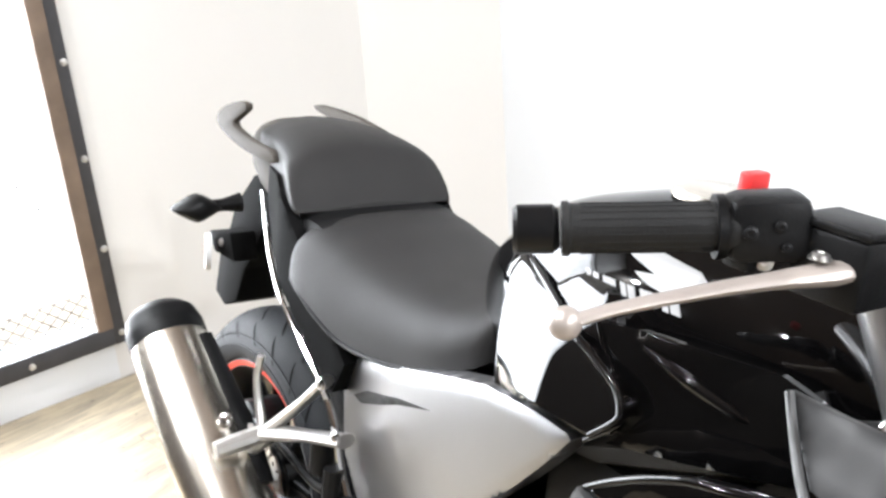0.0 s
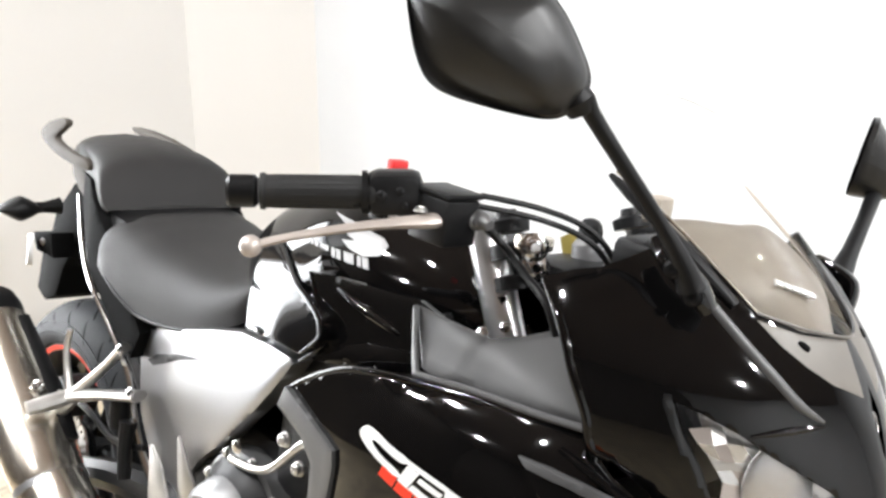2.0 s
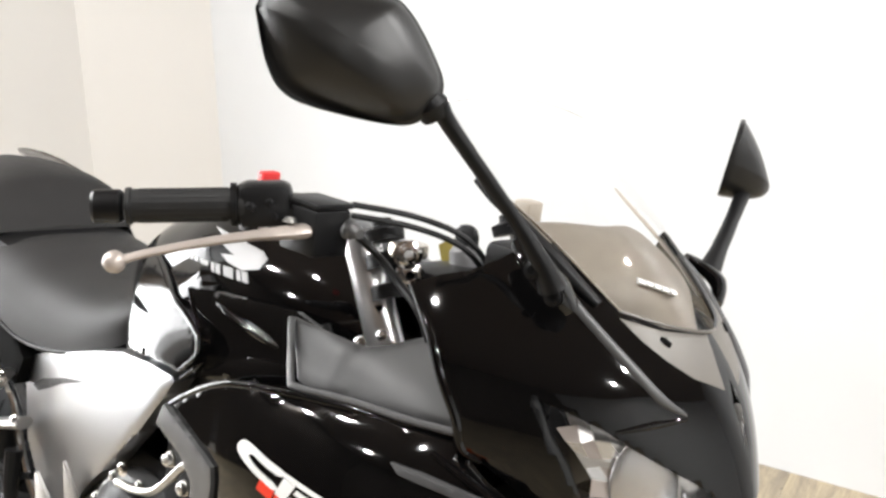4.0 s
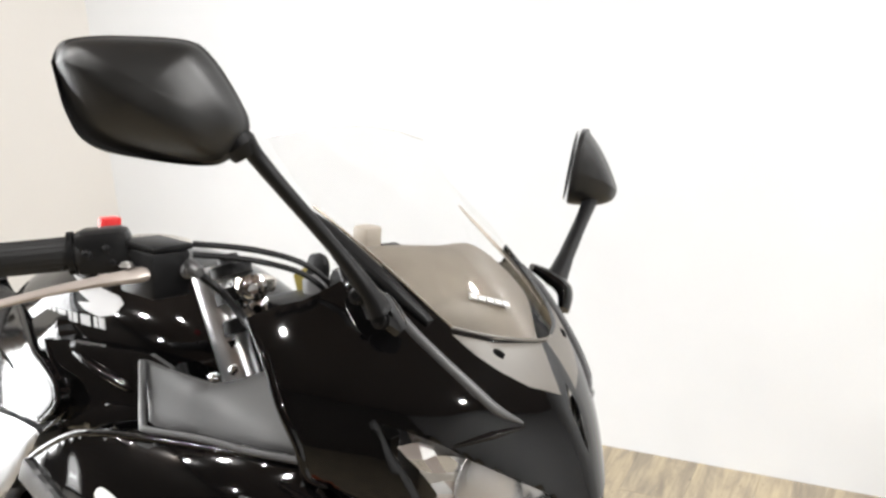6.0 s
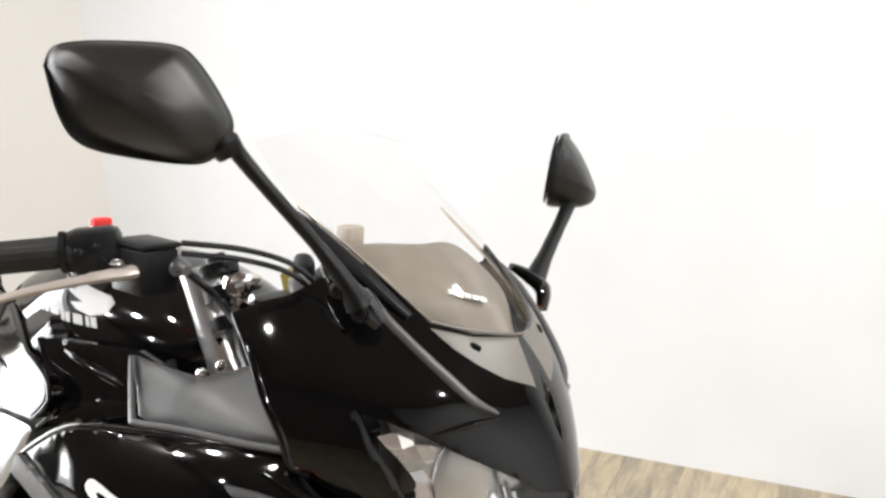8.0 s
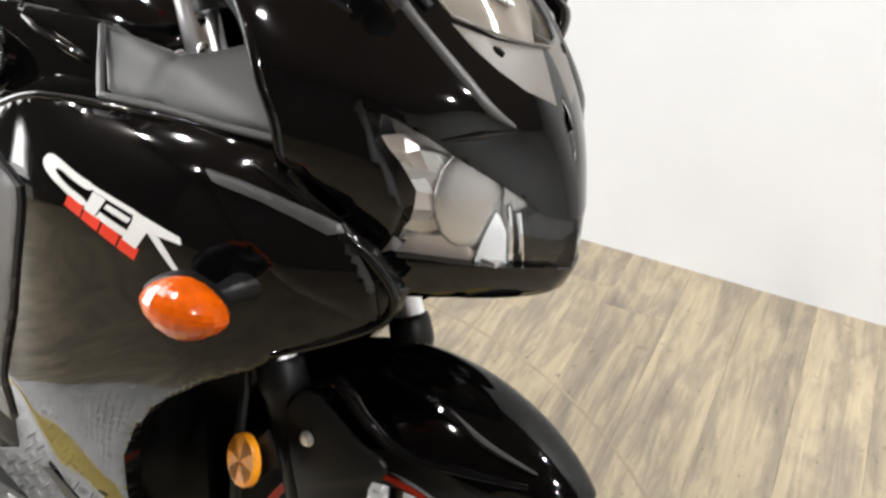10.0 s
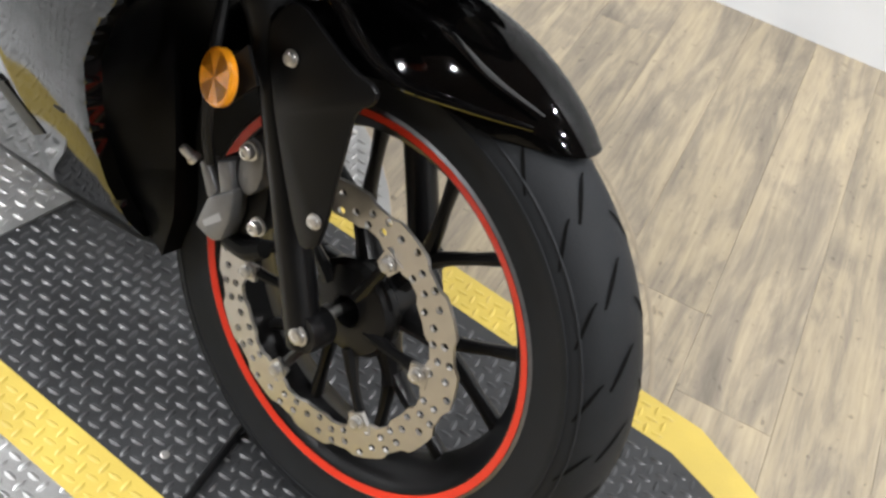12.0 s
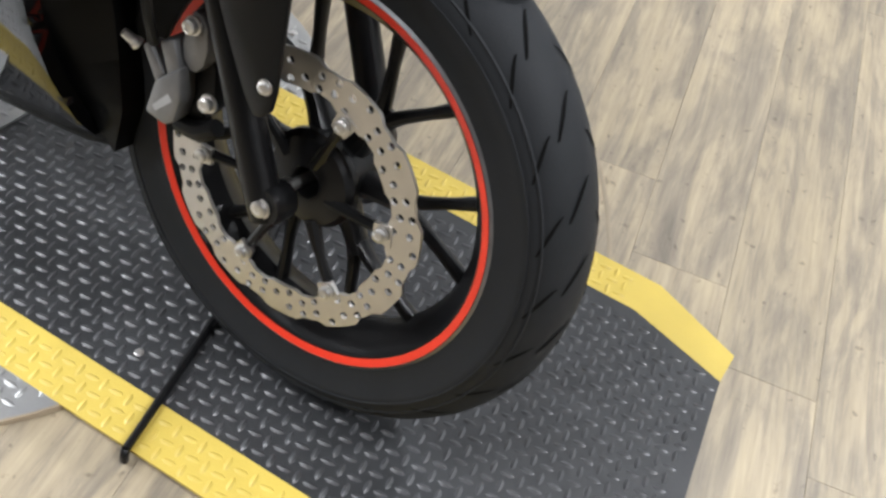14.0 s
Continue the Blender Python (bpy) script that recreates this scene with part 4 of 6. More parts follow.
fairing = part("front_fairing", block((-0.20, -0.03, 0.80), (-0.14, 0.03, 0.84)), satin_black, bike, "glossy black front fairing")
for s in (-1, 1):
    shell("nose_shell", panel_mesh(shell_pts, crease_half, s, thick=0.005, roll=0.0015, cell=0.0065, nose=True), gloss_black, fairing)
    # the main ridge is grey to draw the light its glossy bevel catches
    for name, line, r in (("lit_ridge", [(-0.090, 1.016), (-0.065, 0.994), (-0.034, 0.970), (-0.004, 0.946), (0.018, 0.926), (0.034, 0.914)], 0.005), ("lower_ridge", [(0.0, 0.897), (0.020, 0.9055), (0.036, 0.911)], 0.004)):
        part(name, tube([(x, s * max(crease_half(x, z) - r * 0.45, 0.004), z) for x, z in line], [r * 0.5] + [r] * (len(line) - 2) + [r * 0.3], 14, 6), outlet_grey if name == "lit_ridge" else gloss_black, fairing)
    part("shell_lip", tube([(x, s * max(nose_half(x, z) - 0.002, 0.004), z) for x, z in ((-0.186, 0.984), (-0.151, 0.951), (-0.128, 0.916), (-0.111, 0.885), (-0.104, 0.858), (-0.088, 0.850))], [0.003, 0.005, 0.005, 0.005, 0.005, 0.003], 12, 6), gloss_black, fairing)
    shell("chin", panel_mesh([(-0.032, 0.786), (0.0, 0.790), (0.032, 0.792), (0.055, 0.794), (0.082, 0.797), (0.089, 0.79), (0.080, 0.768), (0.060, 0.762), (0.023, 0.755), (-0.013, 0.747), (-0.037, 0.755)], nose_half, s, 0.004, 0.02, 0.003, 0.010, True), gloss_black, fairing)
    shell("air_duct", panel_mesh([(-0.033, 0.985), (-0.007, 0.977), (0.012, 0.973), (0.029, 0.952), (0.043, 0.932), (0.027, 0.942), (0.008, 0.955), (-0.012, 0.969)], nose_half, s, 0.0016, 0.006, 0.0015, 0.008, True), duct_grey, fairing, "matte grey intake under the screen")
    # a dark bead draws the shade inside the intake's hole
    part("duct_hole_shade", tube([(-0.006, s * 0.058, 0.9705), (-0.002, s * 0.0555, 0.9685), (0.003, s * 0.0525, 0.966)], [0.003, 0.0042, 0.003], 10, 3), plastic_shade_black, fairing)
    # matte vent behind the shell
    vent = shell("vent_panel", panel_mesh([(-0.346, 0.905), (-0.325, 0.880), (-0.303, 0.858), (-0.292, 0.856), (-0.225, 0.864), (-0.161, 0.867), (-0.114, 0.870), (-0.128, 0.890), (-0.151, 0.905), (-0.190, 0.930), (-0.224, 0.912), (-0.250, 0.903), (-0.298, 0.904)], vent_half, s, 0.0, 0.004, 0.003, 0.007), vent_grey, fairing, "matte grey vent panel")
    # a lighter grey tube draws the highlight along the vent's edge
    part("vent_edge_glint", tube([(-0.346, s * 0.185, 0.905), (-0.325, s * 0.200, 0.880), (-0.303, s * 0.215, 0.858), (-0.29, s * 0.218, 0.8555), (-0.225, s * 0.210, 0.8635), (-0.161, s * 0.2005, 0.8668), (-0.11, s * 0.189, 0.8705)], 0.0036, 10, 4), outlet_grey, vent)
    # the big side fairing: shoulder, main field and belly
    main = [(-0.469, 0.777), (-0.444, 0.795), (-0.410, 0.816), (-0.377, 0.832), (-0.350, 0.839), (-0.320, 0.844), (-0.253, 0.853), (-0.184, 0.860), (-0.108, 0.865), (-0.106, 0.847), (-0.084, 0.832), (-0.046, 0.811), (-0.022, 0.795), (0.004, 0.766), (0.0, 0.738), (-0.032, 0.713), (-0.077, 0.684), (-0.086, 0.669), (-0.135, 0.635), (-0.191, 0.584), (-0.231, 0.530), (-0.259, 0.478), (-0.277, 0.411), (-0.285, 0.362), (-0.288, 0.292), (-0.278, 0.236), (-0.260, 0.219), (-0.299, 0.232), (-0.407, 0.223), (-0.577, 0.166), (-0.69, 0.20), (-0.60, 0.27), (-0.50, 0.34), (-0.455, 0.42), (-0.42, 0.52), (-0.396, 0.60), (-0.384, 0.69), (-0.380, 0.740), (-0.425, 0.757)]
    shell("side_panel", panel_mesh(main, shoulder_half, s, -0.003, 0.02, 0.0015, 0.008), gloss_black, fairing)
    # overlapping fin that runs to the headlight and under the nose
    fin_half = lambda x, z: side_half(x, z) + 0.005
    shell("side_fin", panel_mesh([(-0.151, 0.835), (-0.122, 0.833), (-0.093, 0.830), (-0.064, 0.823), (-0.042, 0.818), (-0.024, 0.796), (-0.010, 0.772), (-0.003, 0.743), (-0.012, 0.737), (-0.032, 0.746), (-0.058, 0.754), (-0.078, 0.767), (-0.098, 0.783), (-0.124, 0.813)], fin_half, s, 0.0, 0.012, 0.0015, 0.006), gloss_black, fairing)
    shell("fin_edge", panel_mesh([(-0.149, 0.836), (-0.121, 0.835), (-0.092, 0.831), (-0.063, 0.825), (-0.040, 0.819), (-0.036, 0.813), (-0.045, 0.809), (-0.069, 0.817), (-0.097, 0.824), (-0.138, 0.829)], fin_half, s, 0.002, 0.004, 0.001, 0.006), vent_grey, fairing)
    part("panel_lip", tube([(x, s * (side_half(x, z) - 0.004), z) for x, z in ((-0.125, 0.848), (-0.084, 0.833), (-0.046, 0.812), (-0.022, 0.796), (0.003, 0.766), (-0.001, 0.739), (-0.032, 0.713), (-0.077, 0.685))], [0.003, 0.0045, 0.0045, 0.0045, 0.005, 0.0045, 0.004, 0.003], 12, 6), gloss_black, fairing)
    part("shoulder_lip", tube([(x, s * (shoulder_half(x, z) - 0.0045), z) for x, z in ((-0.470, 0.777), (-0.444, 0.7955), (-0.410, 0.8165), (-0.377, 0.8325), (-0.350, 0.8395), (-0.320, 0.8445), (-0.253, 0.8535), (-0.184, 0.8605), (-0.110, 0.865))], [0.003] + [0.0036] * 7 + [0.003], 12, 6), gloss_black, fairing)
    # matte outlet frame at the rear edge
    outlet = [(-0.474, 0.7765), (-0.373, 0.7445), (-0.3705, 0.728), (-0.376, 0.690), (-0.385, 0.641), (-0.392, 0.60), (-0.414, 0.52), (-0.453, 0.42), (-0.49, 0.42), (-0.452, 0.52), (-0.424, 0.60), (-0.417, 0.621), (-0.412, 0.678), (-0.412, 0.712), (-0.436, 0.734), (-0.486, 0.750)]
    shell("outlet_frame", panel_mesh(outlet, shoulder_half, s, 0.003, 0.03, 0.0016, 0.008), outlet_grey, fairing, "matte grey edge of the air outlet")
    # slot along the belly
    shell("belly_slot", panel_mesh([(-0.426, 0.360), (-0.401, 0.371), (-0.362, 0.320), (-0.387, 0.302)], side_half, s, -0.001, 0.004, 0.001, 0.014), satin_black, fairing)
# wheel well: a dark moulding from one arch edge across to the other
bm = bmesh.new()
arch_edge = [(-0.03, 0.712), (-0.086, 0.669), (-0.135, 0.635), (-0.191, 0.584), (-0.231, 0.530), (-0.259, 0.478), (-0.277, 0.411), (-0.285, 0.362), (-0.288, 0.292), (-0.278, 0.236), (-0.260, 0.219)]
deep = [(-0.19, 0.74), (-0.24, 0.70), (-0.28, 0.66), (-0.30, 0.61), (-0.298, 0.56), (-0.288, 0.52), (-0.268, 0.46), (-0.250, 0.39), (-0.236, 0.33), (-0.226, 0.27), (-0.232, 0.21)]
rows = []
for (ax, az), (dx, dz) in zip(arch_edge, deep):
    w = side_half(ax, az) - 0.026
    ax -= 0.006
    rows.append([bm.verts.new(p) for p in ((ax, -w, az), (ax - 0.012, -w * 0.93, az), (dx, -0.065, dz), (dx + 0.004, 0.0, dz), (dx, 0.065, dz), (ax - 0.012, w * 0.93, az), (ax, w, az))])
for p, q in zip(rows, rows[1:]):
    for k in range(6):
        bm.faces.new((p[k], p[k + 1], q[k + 1], q[k]))
bmesh.ops.solidify(bm, geom=bm.faces[:], thickness=0.003)
part("wheel_well", bm, satin_black, fairing, "black moulding behind the front wheel")
part("belly_keel", tube([(-0.245, 0.0, 0.205), (-0.30, 0.0, 0.190), (-0.45, 0.0, 0.172), (-0.70, 0.0, 0.15)], [0.03, 0.045, 0.05, 0.05], 14, 4, 0.5), satin_black, fairing)

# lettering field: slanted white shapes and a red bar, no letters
decal = part("side_graphic", slab([(-0.301, 0.7702), (-0.300, 0.7702), (-0.300, 0.7692)], -0.2461, -0.2462), white_print, bike, "white and red graphic on the side panel")


def mark(name, pts, material, parent, half, lift, s=-1):
    return shell(name, panel_mesh(pts, half, s, lift, 0.0006, 0, 0.012), material, parent)


mark("white_swoosh", rounded([(-0.337, 0.782), (-0.330, 0.793), (-0.316, 0.794), (-0.285, 0.787), (-0.262, 0.785), (-0.266, 0.777), (-0.290, 0.780), (-0.310, 0.785), (-0.318, 0.781), (-0.300, 0.773), (-0.268, 0.7675), (-0.272, 0.7605), (-0.300, 0.766), (-0.325, 0.774)], 1), white_print, decal, side_half, -0.0022)
mark("white_bar", [(-0.266, 0.7845), (-0.210, 0.779), (-0.208, 0.774), (-0.262, 0.7795)], white_print, decal, side_half, -0.0022)
mark("white_bar", [(-0.262, 0.7785), (-0.246, 0.777), (-0.258, 0.757), (-0.272, 0.7595)], white_print, decal, side_half, -0.0020)
mark("white_bar", [(-0.244, 0.7735), (-0.214, 0.770), (-0.218, 0.765), (-0.247, 0.7685)], white_print, decal, side_half, -0.0022)
mark("white_bar", [(-0.252, 0.763), (-0.212, 0.757), (-0.216, 0.7505), (-0.257, 0.7565)], white_print, decal, side_half, -0.0022)
mark("white_bar", [(-0.212, 0.7785), (-0.160, 0.772), (-0.158, 0.766), (-0.190, 0.765), (-0.212, 0.767)], white_print, decal, side_half, -0.0022)
mark("white_bar", [(-0.212, 0.769), (-0.194, 0.766), (-0.206, 0.745), (-0.222, 0.7485)], white_print, decal, side_half, -0.0020)
mark("white_bar", [(-0.196, 0.766), (-0.182, 0.764), (-0.150, 0.7345), (-0.158, 0.7355)], white_print, decal, side_half, -0.0022)
for k in range(4):
    x = -0.294 + 0.0235 * k
    mark("red_block", [(x, 0.7655 - 0.0052 * k), (x + 0.021, 0.761 - 0.0052 * k), (x + 0.016, 0.749 - 0.0052 * k), (x - 0.005, 0.7535 - 0.0052 * k)], red_tape, decal, side_half, -0.0022)

# turn signals
def turn_signal(s, at, lens, label, tip):
    long, tall = (0.046, 0.026) if lens is amber else (0.062, 0.024)
    stalk = part("turn_signal", tube([at - Vector((0, s * 0.06, -0.004)), at - Vector((0, s * 0.03, -0.002)), at], [0.016, 0.010, 0.012], 14, 4), satin_black, bike, label)
    tilt = Matrix.Rotation(radians(-8), 3, "Y")
    for name, material, dx, dy, k in (("lens", lens, 0.0, 0.012, 1.0), ("housing", satin_black, -0.008, 0.003, 0.98)):
        bm = bmesh.new()
        bmesh.ops.create_uvsphere(bm, u_segments=28 if material is not amber else 20, v_segments=16 if material is not amber else 13, radius=1)
        for v in bm.verts:
            d = v.co.copy()
            point = 1 - tip * abs(d.x) ** (1.6 if lens is amber else 1.0)
            if lens is not amber:
                v.co = at + Vector((dx * 0.5 + d.x * 0.022 * k, s * (0.012 + d.y * 0.042 * k), d.z * 0.023 * k * (1 - 0.7 * abs(d.y) ** 1.2)))
                continue
            v.co = at + Vector((dx, s * (dy + d.y * 0.024 * k), 0)) + tilt @ Vector((d.x * long * k, 0, d.z * tall * k * point))
        part(name, bm, material, stalk, "amber lens" if material is amber else "", 8 if material is amber else 35)
    return stalk


turn_signal(-1, Vector((-0.103, -0.264, 0.741)), amber, "front turn signal with an amber lens", 0.35)
turn_signal(1, Vector((-0.15, 0.25, 0.747)), amber, "front turn signal with an amber lens", 0.35)

# headlight: clear cover over chromed bowls
lamp = part("headlight", block((-0.10, -0.07, 0.80), (-0.07, 0.07, 0.90), 0.004), satin_black, bike, "wide headlight with chromed reflectors behind clear glass")
lens_pts = [(-0.053, 0.913), (-0.032, 0.907), (-0.007, 0.896), (0.015, 0.881), (0.038, 0.867), (0.058, 0.853), (0.072, 0.841), (0.0852, 0.8365), (0.0895, 0.81), (0.0895, 0.795), (0.075, 0.788), (0.055, 0.793), (0.032, 0.792), (0.0, 0.790), (-0.032, 0.787), (-0.020, 0.810), (-0.015, 0.834), (-0.026, 0.862), (-0.041, 0.888)]
for s in (-1, 1):
    cover = shell("clear_cover", panel_mesh([(0.012 + (x - 0.012) * 1.05, 0.842 + (z - 0.842) * 1.05) for x, z in lens_pts], nose_half, s, -0.005, 0.001, 0.001, 0.010, True), lens_clear, lamp)
    cover.visible_shadow = False
    # inner housing: chromed wall, stepped facets, round bowl, bright wedge, ribs and a dark end
    backing = [(-0.052, 0.908), (-0.015, 0.893), (0.012, 0.880), (0.030, 0.868), (0.050, 0.855), (0.070, 0.838), (0.078, 0.800), (-0.028, 0.792), (-0.014, 0.829), (-0.017, 0.848), (-0.036, 0.878)]
    shell("reflector_wall", panel_mesh(backing, lambda x, z: max(nose_half(x, z) - 0.034, 0.004), s, 0, 0.01, 0, 0.008, False), headlamp_chrome, lamp)
    rng = random.Random(11)
    net = {}
    for j in range(9):
        z = 0.798 + 0.0118 * j
        left = lerp_table(z, [(0.792, -0.026), (0.829, -0.013), (0.85, -0.016), (0.88, -0.036), (0.91, -0.050)])
        for i in range(5):
            x = left + 0.0098 * i + rng.uniform(-0.002, 0.002) * (i > 0)
            net[i, j] = (x, s * (nose_half(x, z) - 0.016 - 0.0025 * i + rng.uniform(-0.0035, 0.0035)), z + rng.uniform(-0.003, 0.003) + 0.003 * i * (j < 5))
    # facet tones alternate to draw the chrome's mixed reflections
    for tone, material in ((0, facet_chrome), (1, alloy), (2, headlamp_chrome), (3, lever_metal)):
        for i in range(4):
            for j in range(8):
                if (i * 3 + j * 5 + i * j) % 4 == tone and net[i, j][2] + 0.62 * net[i + 1, j][0] < 0.878:
                    fan = bmesh.new()
                    fan.faces.new([fan.verts.new(net[k]) for k in ((i, j), (i + 1, j), (i + 1, j + 1), (i, j + 1))])
                    part("facet", fan, material, lamp, "", 1)
    bm = bmesh.new()
    bmesh.ops.create_uvsphere(bm, u_segments=32, v_segments=18, radius=1)
    for v in bm.verts:
        v.co = Vector((0.019, s * 0.084, 0.848)) + Matrix.Rotation(radians(-s * 48), 3, "Z") @ Matrix.Rotation(radians(s * 8), 3, "Y") @ Vector((v.co.x * 0.031, v.co.y * 0.005, v.co.z * 0.045))
    part("projector_bowl", bm, headlamp_chrome, lamp)
    inside = lambda x, z: max(nose_half(x, z) - 0.012, 0.003)
    shell("bright_wedge", panel_mesh([(0.040, 0.840), (0.031, 0.789), (0.052, 0.792), (0.049, 0.824)], inside, s, 0.0, 0.004, 0.0005, 0.010), white_paint, lamp)
    shell("smoked_end", panel_mesh([(0.057, 0.8365), (0.064, 0.846), (0.072, 0.843), (0.0855, 0.838), (0.0885, 0.81), (0.0885, 0.797), (0.077, 0.787), (0.0623, 0.790)], inside, s, 0.001, 0.004, 0.0008, 0.010), gloss_black, lamp, "dark end of the lamp")
    shell("amber_floor", panel_mesh([(-0.026, 0.788), (-0.014, 0.806), (0.016, 0.815), (0.030, 0.799), (0.029, 0.791)], inside, s, -0.003, 0.004, 0.0005, 0.010), lever_metal, lamp)
    for line in ([(0.046, 0.848), (0.052, 0.825), (0.055, 0.793)], [(0.053, 0.843), (0.059, 0.820), (0.062, 0.791)]):
        part("divider", tube([(x, s * inside(x, z), z) for x, z in line], 0.0026, 8, 4), chrome, lamp)
    part("ledge", slab([(-0.028, 0.789), (0.052, 0.793), (0.05, 0.797), (-0.026, 0.796)], s * 0.02, s * 0.07), alloy, lamp)

# windscreen: a clear curved sheet over the dash hood
def sheet_between(rows, cols, u_steps=24, v_steps=18):
    bm = bmesh.new()
    grid = []
    for i in range(u_steps + 1):
        u = i / u_steps
        ctr = [[(k / (len(r) - 1), p[d]) for k, p in enumerate(r)] for r in rows for d in range(3)]
        pts = [Vector([lerp_table(u, ctr[3 * j + d]) for d in range(3)]) for j in range(len(rows))]
        line = []
        for k in range(v_steps + 1):
            v = k / v_steps
            line.append(bm.verts.new([lerp_table(v, [(j / (len(rows) - 1), pts[j][d]) for j in range(len(rows))]) for d in range(3)]))
        grid.append(line)
    for a, b in zip(grid, grid[1:]):
        for k in range(v_steps):
            bm.faces.new((a[k], a[k + 1], b[k + 1], b[k]))
    return bm


low = [(-0.036, -0.081, 0.990), (-0.005, -0.045, 0.981), (0.0125, 0.0, 0.9755), (-0.012, 0.05, 0.972), (-0.050, 0.092, 0.968)]
mid = [(-0.110, -0.104, 1.043), (-0.080, -0.062, 1.052), (-0.070, 0.0, 1.058), (-0.082, 0.062, 1.045), (-0.104, 0.104, 1.029)]
high = [(-0.188, -0.110, 1.081), (-0.168, -0.070, 1.100), (-0.160, 0.0, 1.112), (-0.164, 0.070, 1.098), (-0.166, 0.106, 1.068)]
top = [(-0.268, -0.100, 1.139), (-0.258, -0.055, 1.148), (-0.250, 0.0, 1.152), (-0.240, 0.055, 1.148), (-0.228, 0.100, 1.137)]
bm = sheet_between([low, mid, high, top], 4)
bmesh.ops.solidify(bm, geom=bm.faces[:], thickness=0.0025)
wind = part("windscreen", bm, screen_clear, bike, "clear curved windscreen")
wind.visible_shadow = False
part("screen_edge", tube([low[0], mid[0], high[0]], 0.0016, 6, 6), polished, wind)
part("screen_edge", tube([low[0], low[1], low[2], low[3], low[4]], 0.0016, 6, 6), duct_grey, wind)
part("screen_edge", tube([top[0], top[1], top[2], top[3], top[4]], 0.0009, 6, 6), alloy, wind)
bm = sheet_between([[(p[0] - 0.012, p[1] * 0.95, p[2] - 0.012) for p in low], [(-0.075, -0.088, 1.010), (-0.046, -0.05, 1.012), (-0.036, 0.0, 1.014), (-0.048, 0.05, 1.005), (-0.078, 0.088, 0.992)], [(-0.135, -0.100, 1.045), (-0.118, -0.055, 1.047), (-0.105, 0.0, 1.044), (-0.112, 0.05, 1.040), (-0.12, 0.09, 1.020)], [(-0.16, -0.10, 1.040), (-0.15, -0.055, 1.038), (-0.14, 0.0, 1.034), (-0.145, 0.05, 1.028), (-0.15, 0.09, 1.010)]], 4)
bmesh.ops.solidify(bm, geom=bm.faces[:], thickness=0.004)
hood = part("dash_hood", bm, dash_brown, bike, "grey-brown dash hood behind the screen")
for k in range(5):
    a, b = (Vector((-0.0455, -0.0455, 1.0125)).lerp(Vector((-0.0215, -0.0125, 1.0035)), (k + d) / 5) for d in (0, 0.74))
    part("hood_mark", tube([a, a.lerp(b, 0.5), b], 0.0075, 8, 2, 0.35), white_print, hood)
part("dial_box", block((-0.215, -0.06, 0.965), (-0.145, 0.06, 1.012), 0.010), satin_black, hood)
part("mount_post", block((-0.20, -0.042, 1.03), (-0.178, -0.018, 1.056), 0.004), dash_brown, hood)
for s in (-1, 1):
    # inner side walls that rise beside the dash
    dz = 0.0 if s < 0 else -0.012
    part("screen_stay", tube([(-0.186, s * 0.121, 1.078 + dz), (-0.165, s * 0.117, 1.066 + dz), (-0.13, s * 0.112, 1.046 + dz), (-0.09, s * 0.106, 1.022 + dz), (-0.05, s * 0.095, 0.994 + dz)], [r * (1 if s < 0 else 0.3) for r in (0.004, 0.009, 0.010, 0.010, 0.006)], 10, 5, 0.6), satin_black if s < 0 else dash_brown, hood)

# mirrors
def mirror(parent, outline, normal, depth, s, low=0.0, fold=0.0):
    """A domed housing on a five-sided plan, with its glass on the far side."""
    n = Vector(normal).normalized()
    pts = [Vector(p) for p in outline]
    c = sum(pts, Vector()) / len(pts)
    bm = bmesh.new()
    pts = smooth_path(pts + [pts[0]], 6)[:-1]
    fa, fb = pts[0], pts[6 * 9]
    along = (fb - fa).normalized()
    down = n.cross(along) if n.cross(along).z < 0 else along.cross(n)
    rings = []
    for u in (1.0, 1.01, 0.98, 0.94, 0.88, 0.81, 0.73, 0.64, 0.55, 0.46, 0.37, 0.28, 0.19, 0.1):
        h = depth * (1 - u ** 2.6) ** 0.55 if u < 1 else 0
        ring = []
        for p in pts:
            q = c + (p - c) * u
            thin = 1 - 0.5 * min(max((q.z - c.z) / 0.045, 0), 1) if low else 1
            cut = fold * max((q - fa).dot(down) + 0.004, 0) if u < 0.99 else 0
            ring.append(bm.verts.new(q - Vector((0, 0, low * (1 - u))) + n * (max(h * thin - cut, 0.001) + (0.006 if u == 1.01 else 0))))
        rings.append(ring)
    tipv = bm.verts.new(sum((v.co for v in rings[-1]), Vector()) / len(pts))
    m = len(pts)
    for a, b in zip(rings, rings[1:]):
        for k in range(m):
            bm.faces.new((a[k], a[(k + 1) % m], b[(k + 1) % m], b[k]))
    for k in range(m):
        bm.faces.new((rings[-1][k], rings[-1][(k + 1) % m], tipv))
    head = part("housing", bm, mirror_black, parent, "satin black mirror housing", 70)
    bm = bmesh.new()
    f = bm.faces.new([bm.verts.new(c + (p - c) * 0.96 - n * 0.004) for p in pts])
    part("glass", bm, chrome, head, "mirror glass")
    return head


m_out = [(-0.233, -0.353, 1.202), (-0.231, -0.347, 1.216), (-0.222, -0.333, 1.222), (-0.203, -0.308, 1.225), (-0.175, -0.273, 1.225), (-0.162, -0.259, 1.214), (-0.145, -0.246, 1.185), (-0.136, -0.241, 1.163), (-0.137, -0.250, 1.145), (-0.148, -0.268, 1.130), (-0.186, -0.314, 1.134), (-0.207, -0.339, 1.143), (-0.220, -0.349, 1.165)]
